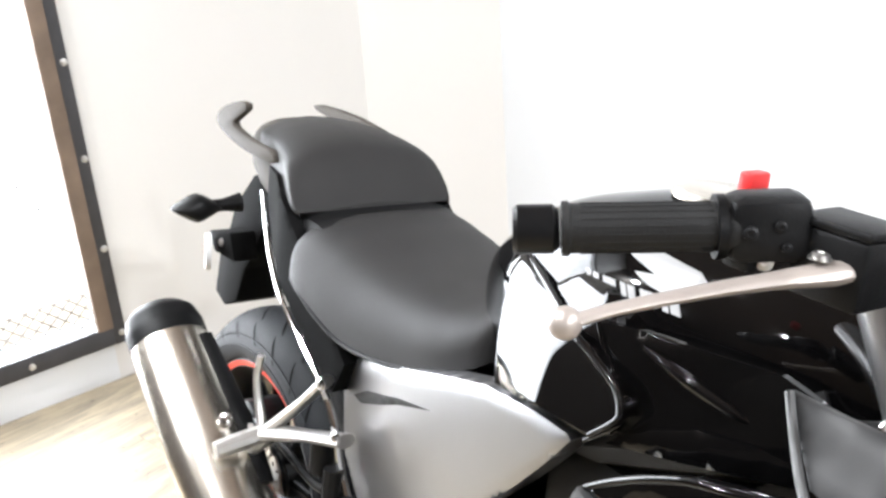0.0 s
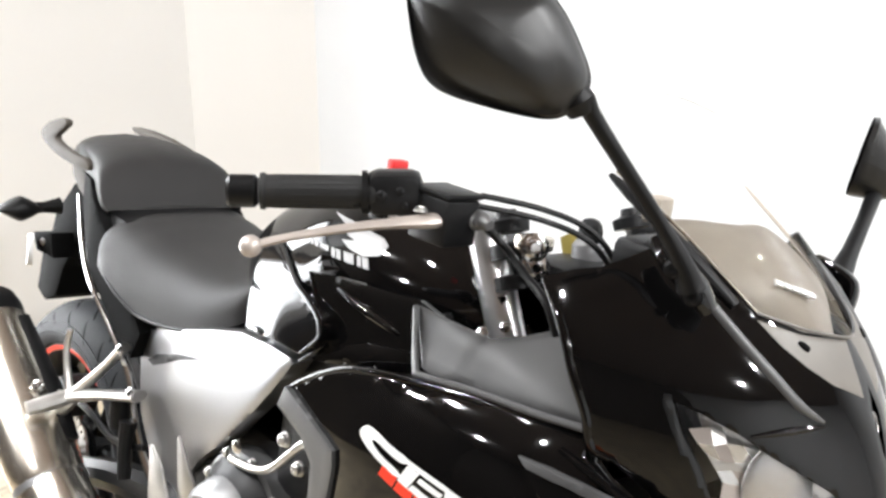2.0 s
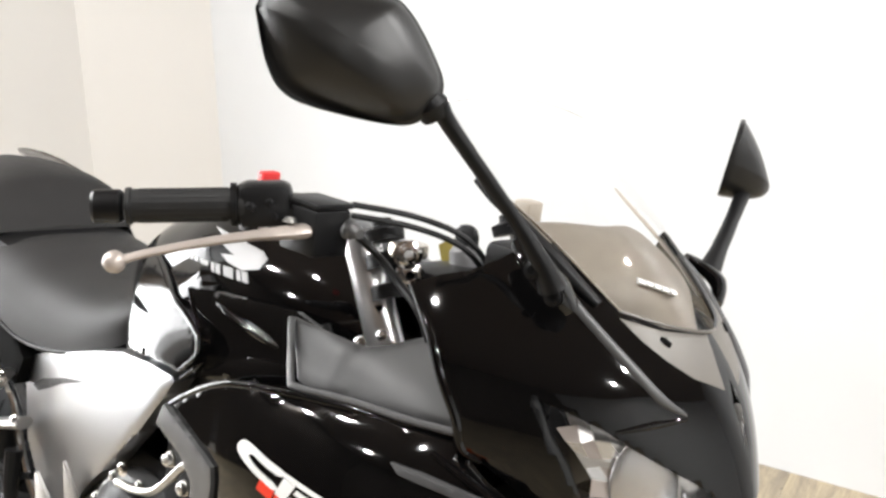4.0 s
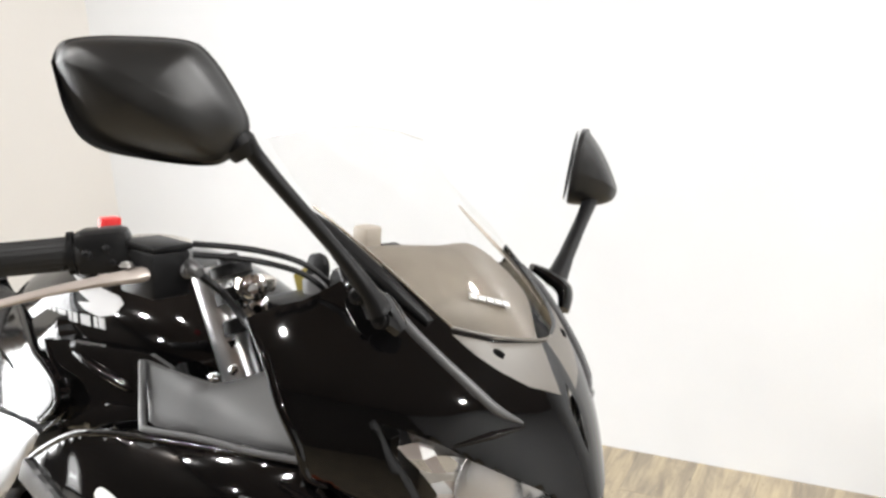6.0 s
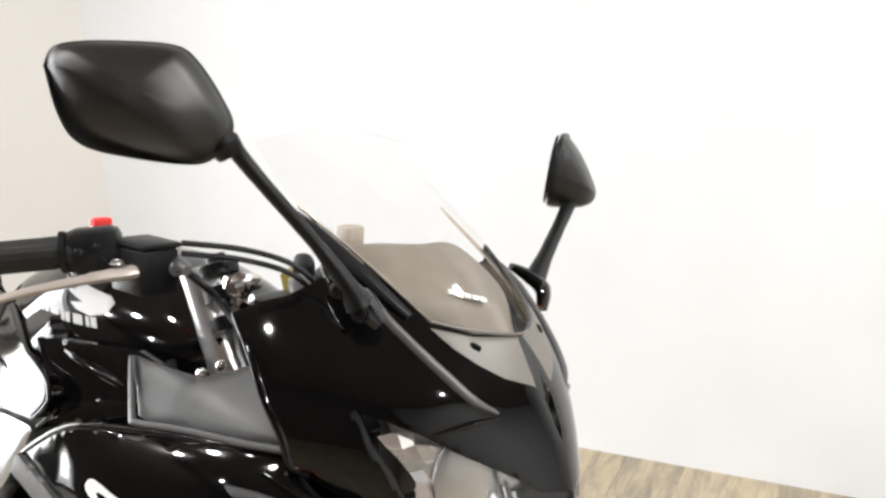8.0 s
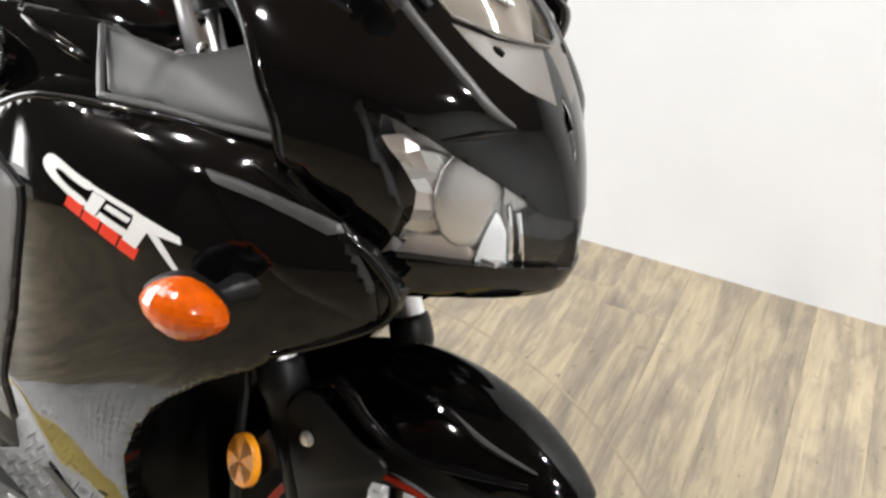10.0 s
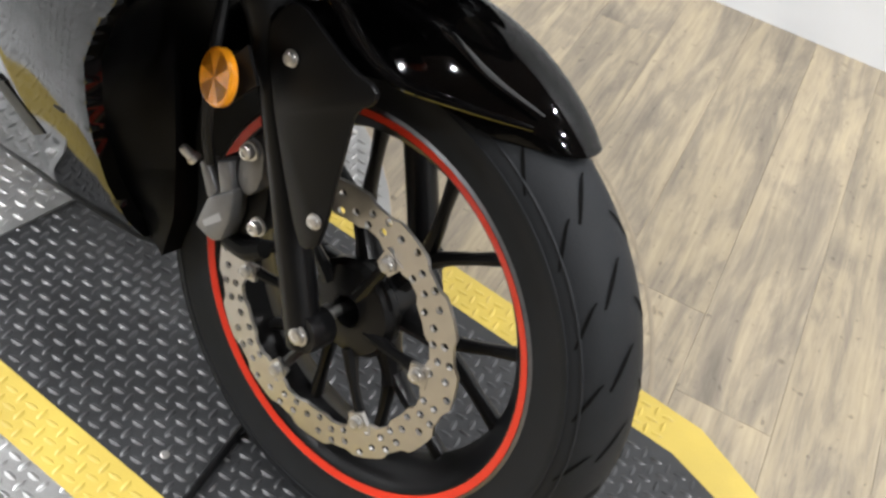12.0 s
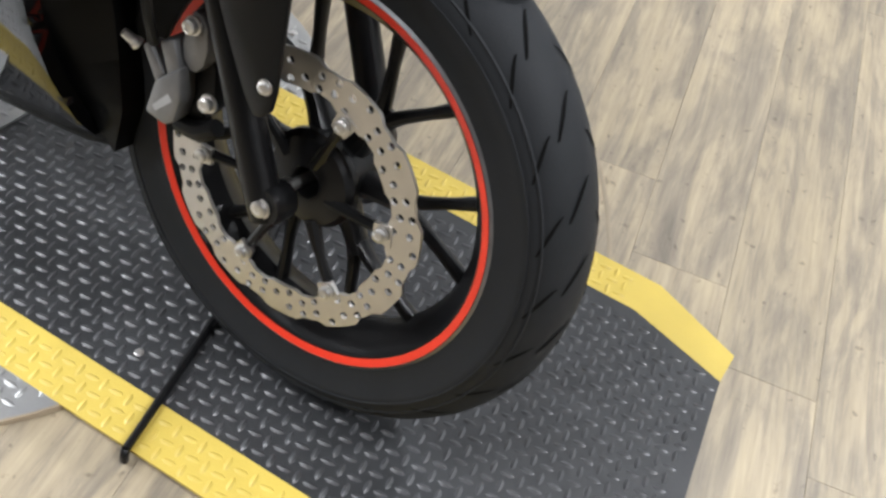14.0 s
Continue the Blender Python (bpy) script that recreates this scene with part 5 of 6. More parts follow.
right_mirror = part("mirror", tube([(-0.132, -0.246, 1.150), (-0.128, -0.238, 1.138), (-0.112, -0.221, 1.112), (-0.085, -0.188, 1.066), (-0.066, -0.168, 1.032), (-0.058, -0.158, 1.012)], [0.010, 0.009, 0.008, 0.0075, 0.011, 0.015], 14, 5, 0.8), satin_black, bike, "right-hand mirror on a slim black arm")
mirror(right_mirror, m_out, (0.77, -0.61, 0.187), 0.040, -1, 0.0, 0.55)
part("ball_joint", lathe([(0.0, -0.012), (0.011, -0.010), (0.015, 0.0), (0.011, 0.011), (0.0, 0.013)], (-0.137, -0.250, 1.148), (0.3, 0.5, -0.8), 16), satin_black, right_mirror)
base = part("mirror_base", tube([(-0.105, -0.150, 1.040), (-0.085, -0.155, 1.028), (-0.060, -0.150, 1.012), (-0.048, -0.140, 0.995)], [0.008, 0.013, 0.016, 0.010], 14, 5, 0.6), gloss_black, right_mirror)
bolt("base_bolt", (-0.054, -0.160, 1.006), (0.3, -0.9, 0.1), 0.007, 0.005, frame_black, right_mirror)
bolt("base_bolt", (-0.070, -0.172, 1.026), (0.3, -0.9, 0.1), 0.007, 0.005, frame_black, right_mirror)
# the far mirror turns its glass towards the rider, its domed back ahead
lm_base, lm_up, lm_along = Vector((-0.169, 0.345, 1.105)), Vector((0.012, 0.0, 0.0965)), Vector((-0.43, 0.90, -0.06)).normalized()
lm_out = [lm_base + lm_up * b + lm_along * (0.066 * a) for a, b in ((-1.0, -0.05), (-0.97, 0.22), (-0.75, 0.42), (-0.3, 0.50), (0.3, 0.50), (0.75, 0.42), (1.0, 0.12), (0.95, -0.2), (0.7, -0.42), (0.3, -0.50), (-0.3, -0.50), (-0.72, -0.45), (-0.93, -0.3))]
lm_normal = lm_up.cross(lm_along)
lm_normal *= 1 if lm_normal.x > 0 else -1
left_mirror = part("mirror", tube([(-0.135, 0.335, 1.078), (-0.128, 0.315, 1.064), (-0.112, 0.268, 1.042), (-0.096, 0.215, 1.013), (-0.086, 0.178, 0.990)], [0.013, 0.0095, 0.0085, 0.0095, 0.014], 14, 5, 0.8), satin_black, bike, "left-hand mirror on a slim black arm")
mirror(left_mirror, lm_out, lm_normal, 0.056, 1, 0.022)
part("mirror_base", tube([(-0.098, 0.145, 1.008), (-0.085, 0.160, 0.998), (-0.066, 0.165, 0.985), (-0.058, 0.155, 0.965)], [0.007, 0.013, 0.016, 0.010], 14, 5, 0.6), gloss_black, left_mirror)

# ---- handlebars ----
for s in (-1, 1):
    a, b, c, d = Vector((-0.465, s * 0.334, 1.000)), Vector((-0.451, s * 0.317, 1.0025)), Vector((-0.375, s * 0.222, 1.018)), Vector((-0.335, s * 0.165, 1.006))
    grip = part("handlebar", tube([b, c, d], 0.011, 12, 4), frame_black, bike, "black handlebar with rubber grip")
    way = (c - b).normalized()
    part("bar_weight", lathe([(0.0, -0.030), (0.014, -0.030), (0.0165, -0.027), (0.0165, -0.004), (0.013, 0.0), (0.0, 0.0)], b - way * 0.002, way, 20), frame_black, grip)
    part("grip_sleeve", lathe([(0.011, 0.0), (0.018, 0.0), (0.0185, 0.004), (0.0165, 0.006), (0.0165, 0.10), (0.018, 0.104), (0.0205, 0.108), (0.0205, 0.114), (0.011, 0.116)], b, way, 20, closed=True), grip_rubber, grip, "ribbed rubber grip")
    bm = bmesh.new()
    for k in range(20):
        q = 2 * math.pi * k / 20
        u = way.cross(Vector((0, 0, 1))).normalized()
        v = way.cross(u)
        off = (u * math.cos(q) + v * math.sin(q)) * 0.0166
        tube([b + way * 0.012 + off, b + way * 0.05 + off, b + way * 0.096 + off], 0.00035, 5, 2, bm=bm)
    part("grip_ribs", bm, grip_rubber, grip)
    sw = part("switch_box", block((-0.030, -0.021, -0.022), (0.024, 0.021, 0.022), 0.010), engine_black, grip)
    sw.matrix_basis = Matrix.Translation(c + way * 0.012) @ way.to_track_quat("X", "Z").to_matrix().to_4x4()
    part("switch_lip", lathe([(0.012, 0), (0.0215, 0), (0.0215, 0.006), (0.012, 0.006)], c - way * 0.024, way, 20, closed=True), satin_black, grip)
    for k, (dx, dz, r) in enumerate(((-0.012, 0.0, 0.005), (0.006, 0.004, 0.004), (0.012, -0.010, 0.0035))):
        bolt("switch_knob", c + way * (0.012 + dx) + Vector((0.012, s * 0.016, dz)), (0.6, s * 0.7, 0.1), r, 0.005, engine_black, grip)
    part("lever_bracket", tube([c + way * 0.03 + Vector((0.012, 0, -0.004)), c + way * 0.045 + Vector((0.026, 0, -0.008)), c + way * 0.05 + Vector((0.038, s * 0.004, -0.012))], [0.012, 0.013, 0.009], 10, 4), satin_black, grip)
    if s > 0:
        grip.matrix_basis = Matrix.Translation((0, 0.01, -0.06))
    lever = part("lever", tube([(-0.386, s * 0.358, 0.968), (-0.374, s * 0.335, 0.977), (-0.350, s * 0.29, 0.990), (-0.332, s * 0.25, 0.998), (-0.318, s * 0.215, 1.003), (-0.312, s * 0.19, 1.006)], [0.0065, 0.006, 0.0068, 0.0082, 0.012, 0.010], 12, 6, 0.62), lever_metal, grip, "painted grey lever with a ball end")
    bm = bmesh.new()
    bmesh.ops.create_uvsphere(bm, u_segments=16, v_segments=10, radius=0.0105)
    bmesh.ops.translate(bm, vec=(-0.389, s * 0.363, 0.966), verts=bm.verts)
    part("ball_end", bm, lever_metal, lever)
    bolt("lever_pivot", (-0.322, s * 0.222, 1.012), (0, 0, 1), 0.006, 0.004, alloy, grip)
    if s < 0:
        part("kill_switch", block((-0.414, -0.193, 1.028), (-0.402, -0.172, 1.044), 0.002), red_plastic, grip, "bright red kill switch")
        res = part("brake_reservoir", block((-0.352, -0.208, 0.980), (-0.300, -0.164, 1.026), 0.003), engine_black, grip, "square black brake fluid reservoir")
        part("lid", block((-0.354, -0.210, 1.0265), (-0.298, -0.162, 1.033), 0.0025), engine_black, res)
        part("union", lathe([(0.0, 0.0), (0.008, 0.0), (0.008, 0.018), (0.005, 0.026), (0.0, 0.026)], (-0.303, -0.165, 1.010), (0.9, -0.2, -0.1), 12), alloy_dark, res)
        for dz in (0, 0.011):
            part("cable", tube([(-0.315, -0.150, 1.028 - dz), (-0.277, -0.098, 1.022 - dz), (-0.245, -0.055, 1.006 - dz), (-0.222, -0.035, 0.975 - dz), (-0.21, -0.05, 0.94)], 0.0032, 8, 6), engine_black, res)
        part("hose", tube([(-0.30, -0.165, 1.008), (-0.285, -0.14, 0.985), (-0.25, -0.14, 0.965), (-0.205, -0.15, 0.945), (-0.19, -0.14, 0.90)], 0.0042, 8, 6), satin_black, res)

yoke = part("top_yoke", slab(rounded([(-0.35, 0.950), (-0.30, 0.962), (-0.25, 0.962), (-0.24, 0.945), (-0.34, 0.93)], 1), -0.07, 0.10, 0.005), engine_black, bike, "black cast top yoke")
for y, z in ((-0.107, 0.984), (-0.100, 0.962)):
    bolt("yoke_bolt", (-0.272, y, z), (0.75, -0.62, 0.2), 0.012, 0.012, chrome, yoke)
part("bracket", block((-0.30, -0.108, 0.975), (-0.275, -0.07, 0.992), 0.004), polished, yoke)
part("ignition_lock", lathe([(0.0, 0.03), (0.012, 0.03), (0.017, 0.024), (0.018, 0.0), (0.022, -0.004), (0.022, -0.02), (0.0, -0.02)], (-0.288, 0.007, 0.952), (-0.2, 0, 0.98), 20), alloy_dark, yoke)
key = part("key", slab(rounded([(-0.306, 0.970), (-0.306, 0.998), (-0.298, 1.006), (-0.282, 1.004), (-0.276, 0.99), (-0.28, 0.970)], 1), 0.002, 0.012, 0.002), satin_black, yoke)
part("key_tag", slab([(-0.336, 0.972), (-0.318, 0.984), (-0.304, 0.962), (-0.324, 0.945)], 0.012, 0.016), dash_yellow, yoke)
part("wire", tube([(-0.335, -0.085, 0.975), (-0.338, -0.078, 0.945), (-0.342, -0.06, 0.91), (-0.34, -0.05, 0.85)], 0.0035, 6, 5), engine_black, yoke)
# switch housing: seam, starter button, clamp and banjo bolt
part("clamp_half", block((-0.385, -0.235, 0.990), (-0.362, -0.205, 1.030), 0.004), engine_black, yoke)
part("starter_button", lathe([(0.0, 0.0), (0.007, 0.0), (0.007, 0.006), (0.005, 0.008), (0.0, 0.008)], (-0.388, -0.246, 1.006), (0.55, -0.8, 0.1), 14), engine_black, yoke)
bolt("clamp_bolt", (-0.360, -0.222, 1.022), (0.6, -0.7, 0.2), 0.005, 0.005, alloy, yoke)
bolt("clamp_bolt", (-0.360, -0.222, 0.998), (0.6, -0.7, 0.2), 0.005, 0.005, alloy, yoke)
bolt("banjo_bolt", (-0.298, -0.168, 1.006), (0.9, -0.3, 0.1), 0.007, 0.010, alloy_dark, yoke)

# ---- tank ----
tank = part("fuel_tank", loft(TANK, 64, 64, 2.3), gloss_black, bike, "glossy black fuel tank")
part("filler_ring", lathe([(0.0, 0.006), (0.030, 0.006), (0.034, 0.004), (0.044, 0.003), (0.046, -0.004), (0.0, -0.004)], (-0.575, 0.0, 0.972), (0.02, 0, 1), 32), polished, tank, "round metal filler cap")
for s in (-1, 1):
    knee = [(-0.668, 0.768), (-0.680, 0.797), (-0.694, 0.830), (-0.716, 0.866), (-0.712, 0.882), (-0.655, 0.876), (-0.602, 0.870), (-0.565, 0.863), (-0.534, 0.856), (-0.513, 0.850), (-0.495, 0.844), (-0.485, 0.837), (-0.481, 0.829), (-0.483, 0.820), (-0.493, 0.808), (-0.506, 0.797), (-0.527, 0.796), (-0.571, 0.793), (-0.62, 0.780)]
    shell("knee_panel", panel_mesh(knee, knee_half, s, 0.0, 0.03, 0.0012, 0.005), gloss_black, tank)
    flank = [(-0.640, 0.874), (-0.602, 0.868), (-0.565, 0.861), (-0.534, 0.854), (-0.497, 0.842), (-0.485, 0.831), (-0.488, 0.818), (-0.508, 0.796), (-0.526, 0.781), (-0.505, 0.792), (-0.488, 0.806), (-0.482, 0.824), (-0.490, 0.836), (-0.510, 0.858), (-0.530, 0.886), (-0.56, 0.900), (-0.61, 0.90)]
    shell("tank_flank", panel_mesh(flank, lambda x, z: min(cover_half(x, z), knee_half(x, z)) - 0.006, s, 0.0, 0.03, 0.001, 0.006), gloss_black, tank)
    part("tank_edge", tube([(x, s * (knee_half(x, z) - 0.0015), z) for x, z in ((-0.70, 0.884), (-0.655, 0.878), (-0.602, 0.870), (-0.565, 0.863), (-0.534, 0.856), (-0.495, 0.844), (-0.481, 0.830), (-0.483, 0.820), (-0.506, 0.798))], [0.0025, 0.004, 0.0042, 0.0042, 0.0042, 0.004, 0.0034, 0.003, 0.002], 14, 6), gloss_black, tank)
    part("cover_edge", tube([(x, s * (cover_half(x, z) - 0.001), z) for x, z in ((-0.541, 0.882), (-0.530, 0.867), (-0.518, 0.853), (-0.496, 0.830), (-0.491, 0.819), (-0.497, 0.805), (-0.526, 0.779))], [0.002, 0.0028, 0.003, 0.003, 0.003, 0.003, 0.002], 14, 6), gloss_black, tank)
    cover = [(-0.546, 0.882), (-0.493, 0.890), (-0.423, 0.896), (-0.370, 0.901), (-0.335, 0.893), (-0.318, 0.868), (-0.305, 0.845), (-0.354, 0.832), (-0.428, 0.808), (-0.498, 0.790), (-0.488, 0.812), (-0.494, 0.828)]
    shell("side_cover", panel_mesh(cover, cover_half, s, 0.0, 0.006, 0.003, 0.012), gloss_black, tank)
    part("cover_crease", tube([(-0.500, s * (cover_half(-0.50, 0.880) - 0.003), 0.880), (-0.470, s * (cover_half(-0.47, 0.8735) - 0.001), 0.8735), (-0.439, s * cover_half(-0.439, 0.8675), 0.8675), (-0.401, s * cover_half(-0.401, 0.861), 0.861), (-0.38, s * (cover_half(-0.38, 0.857) - 0.003), 0.857)], [0.001, 0.005, 0.006, 0.005, 0.001], 14, 6), gloss_black, tank)
    shell("lower_cover", panel_mesh([(-0.500, 0.790), (-0.468, 0.816), (-0.421, 0.837), (-0.367, 0.846), (-0.30, 0.846), (-0.33, 0.832), (-0.428, 0.806)], cover_half, s, 0.006, 0.03, 0.004, 0.012), gloss_black, tank)
    emblem = part("tank_badge", slab([(-0.5201, 0.92), (-0.52, 0.92), (-0.52, 0.9199)], s * 0.10, s * 0.1001), silver_print, tank, "silver wing badge")
    mark("badge_wing", [(-0.600, 0.939), (-0.545, 0.937), (-0.496, 0.932), (-0.484, 0.926), (-0.487, 0.914), (-0.508, 0.908), (-0.534, 0.911), (-0.553, 0.917), (-0.532, 0.920), (-0.575, 0.929), (-0.555, 0.931)], silver_print, emblem, tank_half, 0.0012, s)
    x = -0.604
    for wide, gap in ((0.006, 0.003), (0.007, 0.006), (0.015, 0.006), (0.006, 0.002), (0.008, 0.006), (0.016, 0.006), (0.006, 0.002), (0.009, 0.0)):
        mark("badge_bar", [(x, 0.9035 + 0.04 * (x + 0.604)), (x + wide, 0.9035 + 0.04 * (x + wide + 0.604)), (x + wide + 0.008, 0.8955 + 0.012 * (x + 0.604)), (x + 0.008, 0.8955 + 0.012 * (x + 0.604))], silver_print, emblem, tank_half, 0.0012, s)
        x += wide + gap

# dark inner parts between tank, fork and fairing
core = part("frame_spar", block((-0.42, -0.10, 0.66), (-0.26, 0.10, 0.86), 0.02), engine_black, bike, "black frame and wiring behind the fairing")
for s in (-1, 1):
    part("spar", tube([(-0.30, s * 0.07, 0.85), (-0.45, s * 0.12, 0.80), (-0.62, s * 0.105, 0.72), (-0.80, s * 0.07, 0.60), (-0.88, s * 0.06, 0.45)], [0.03, 0.03, 0.03, 0.028, 0.03], 10, 4), engine_black, core)
part("radiator", block((-0.36, -0.16, 0.38), (-0.31, 0.16, 0.70), 0.006), engine_black, core, "black radiator")
for p in (((-0.27, -0.06, 0.93), (-0.25, -0.05, 0.88), (-0.24, -0.03, 0.86)), ((-0.36, -0.125, 0.885), (-0.34, -0.13, 0.868), (-0.30, -0.135, 0.862))):
    part("loom", tube(p, 0.006, 8, 5), satin_black, core)
bolt("core_bolt", (-0.30, -0.13, 0.885), (0, -1, 0.5), 0.006, 0.005, chrome, core)
bolt("core_bolt", (-0.275, -0.125, 0.90), (0, -1, 0.5), 0.005, 0.005, chrome, core)
for s in (-1, 1):
    shell("cockpit_tray", panel_mesh([(-0.36, 0.85), (-0.30, 0.868), (-0.19, 0.885), (-0.13, 0.88), (-0.11, 0.86), (-0.30, 0.83)], flat_half(0.135), s, 0, 0.08, 0.002, 0.03), satin_black, core)

# ---- engine ----
engine = part("engine", block((-0.88, -0.13, 0.30), (-0.46, 0.13, 0.62), 0.03), engine_black, bike, "dark engine with a round clutch cover")
part("cylinder", block((-0.62, -0.14, 0.56), (-0.44, 0.14, 0.74), 0.02), engine_black, engine)
cl = (-0.655, -0.13, 0.50)
part("clutch_cover", lathe([(0.0, 0.085), (0.045, 0.083), (0.056, 0.074), (0.066, 0.045), (0.072, 0.03), (0.092, 0.024), (0.096, 0.0), (0.0, 0.0)], cl, (0, -1, 0.0), 36), alloy_dark, engine, "grey cast clutch cover")
part("cover_band", lathe([(0.0655, 0.051), (0.0715, 0.042), (0.086, 0.0275), (0.072, 0.0285)], cl, (0, -1, 0), 36, closed=True), engine_black, engine)
part("cover_disc", lathe([(0.0, 0.089), (0.030, 0.088), (0.034, 0.084), (0.0, 0.084)], cl, (0, -1, 0), 28), alloy, engine)
for k in range(9):
    q = 2 * math.pi * k / 9
    bolt("cover_bolt", (cl[0] + 0.090 * math.cos(q), -0.153, cl[2] + 0.090 * math.sin(q)), (0, -1, 0), 0.006, 0.008, alloy, engine)
part("water_pipe", tube([(-0.50, -0.15, 0.69), (-0.53, -0.165, 0.665), (-0.575, -0.172, 0.615), (-0.62, -0.172, 0.595), (-0.67, -0.168, 0.585)], 0.0055, 10, 5), alloy, engine)
for p in ((-0.52, -0.17, 0.64), (-0.50, -0.17, 0.57), (-0.56, -0.165, 0.66)):
    bolt("engine_bolt", p, (0, -1, 0), 0.008, 0.01, alloy, engine)
part("sump", block((-0.80, -0.09, 0.22), (-0.48, 0.09, 0.32), 0.03), engine_black, engine)

# ---- side panels, seats, tail ----
def soft_max(v):
    return (v + math.sqrt(v * v + 0.0001)) / 2


def panel_half(x, z):
    """Half width of the grey side panel: a broad plane, a scooped column behind it, turned in below."""
    edge = -0.905 - 0.25 * (0.62 - z) if z < 0.62 else -0.905
    return 0.138 + 0.045 * max(x + 0.92, 0) / 0.38 - 0.20 * soft_max(edge - x) - 0.5 * max(0.64 - z, 0) ** 2


side_out = [(-1.054, 0.626), (-0.876, 0.692), (-0.765, 0.731), (-0.686, 0.756), (-0.612, 0.767), (-0.553, 0.771), (-0.547, 0.767), (-0.576, 0.730), (-0.618, 0.682), (-0.673, 0.626), (-0.715, 0.584), (-0.785, 0.525), (-0.835, 0.470), (-0.850, 0.405), (-0.915, 0.390), (-0.985, 0.430), (-1.040, 0.490), (-1.045, 0.577)]
for s in (-1, 1):
    cover = shell("side_panel", panel_mesh(side_out, panel_half, s, 0.0, 0.03, 0.004, 0.010), side_silver, bike, "satin grey side panel")
    # a dark patch on the panel draws the shadow in its notch
    shell("notch_shade", panel_mesh([(-1.003, 0.596), (-0.962, 0.621), (-0.868, 0.657), (-0.786, 0.680), (-0.866, 0.649), (-0.916, 0.624), (-0.975, 0.597)], panel_half, s, 0.0015, 0.004, 0.001, 0.012), satin_black, cover)
    bolt("panel_bolt", (-0.658, s * (panel_half(-0.658, 0.6) + 0.0005), 0.608), (0, s, 0), 0.008, 0.005, chrome, cover)
    tail = shell("tail_panel", panel_mesh([(-1.31, 0.83), (-1.315, 0.77), (-1.255, 0.72), (-1.176, 0.672), (-1.09, 0.618), (-1.03, 0.590), (-1.005, 0.64), (-1.06, 0.69), (-1.14, 0.76), (-1.19, 0.80), (-1.25, 0.832)], lambda x, z: 0.138 - 0.03 * max(-1.2 - x, 0) / 0.1, s, 0, 0.03, 0.004, 0.016), plastic_shade_black, bike, "black plastic tail panel")
    part("tail_edge", tube([(-1.318, s * 0.108, 0.79), (-1.258, s * 0.124, 0.722), (-1.178, s * 0.141, 0.671), (-1.09, s * 0.141, 0.615), (-1.02, s * 0.141, 0.565), (-0.975, s * 0.138, 0.47), (-0.90, s * 0.13, 0.39)], [0.003, 0.004, 0.004, 0.004, 0.005, 0.006, 0.006], 8, 5), chrome if s < 0 else frame_black, tail)
    blade = [(-1.262, 0.841), (-1.330, 0.838), (-1.395, 0.842), (-1.450, 0.852), (-1.480, 0.866), (-1.468, 0.884), (-1.430, 0.902), (-1.375, 0.916), (-1.362, 0.905), (-1.392, 0.888), (-1.418, 0.872), (-1.380, 0.864), (-1.330, 0.860), (-1.275, 0.860)] if s < 0 else [(-1.262, 0.845), (-1.31, 0.849), (-1.385, 0.855), (-1.545, 0.858), (-1.577, 0.872), (-1.441, 0.880), (-1.303, 0.868)]
    part("grab_rail", slab(rounded(blade, 1), s * 0.104, s * 0.118, 0.004), tail_grey, tail, "grey grab rail")
    sig = Vector((-1.425, s * 0.155, 0.738))
    turn_signal(s, sig, satin_black, "rear turn signal seen from ahead, dark", 0.8)
    # passenger peg bracket: two alloy arms
    br = part("peg_bracket", tube([(-0.965, s * 0.150, 0.553), (-1.04, s * 0.165, 0.528), (-1.12, s * 0.18, 0.498)], [0.016, 0.014, 0.021], 10, 4, 0.6), alloy, bike, "bare alloy passenger peg bracket")
    part("upper_arm", tube([(-1.025, s * 0.150, 0.612), (-1.06, s * 0.16, 0.57), (-1.115, s * 0.178, 0.508)], [0.014, 0.011, 0.016], 10, 4, 0.6), alloy, br)
    part("rear_arm", tube([(-1.155, s * 0.18, 0.60), (-1.16, s * 0.182, 0.56), (-1.135, s * 0.184, 0.50)], [0.005, 0.006, 0.008], 8, 4), alloy, br)
    part("foot_rest", tube([(-1.125, s * 0.185, 0.495), (-1.128, s * 0.22, 0.488), (-1.13, s * 0.255, 0.482)], [0.013, 0.014, 0.012], 10, 4), alloy, br)
    bolt("bracket_bolt", (-0.972, s * 0.16, 0.556), (0, s, 0), 0.008, 0.006, chrome, br)
    bolt("bracket_bolt", (-1.022, s * 0.158, 0.610), (0, s, 0), 0.007, 0.006, chrome, br)
    # rider's peg and heel guards
    heel = part("heel_guard", slab([(-0.872, 0.518), (-0.835, 0.495), (-0.78, 0.42), (-0.745, 0.44), (-0.74, 0.385), (-0.80, 0.355), (-0.845, 0.37), (-0.864, 0.44)], s * 0.170, s * 0.177, 0.0015), alloy, bike, "bare alloy heel guard and foot peg hanger")
    part("guard_blade", slab([(-0.815, 0.555), (-0.79, 0.53), (-0.735, 0.48), (-0.742, 0.40), (-0.77, 0.41), (-0.80, 0.47)], s * 0.160, s * 0.166, 0.0015), alloy, heel)
    part("foot_peg", tube([(-0.83, s * 0.17, 0.345), (-0.845, s * 0.22, 0.35), (-0.857, s * 0.29, 0.355)], [0.015, 0.016, 0.015], 10, 4, 0.8), grip_rubber, heel, "black rubber foot peg")

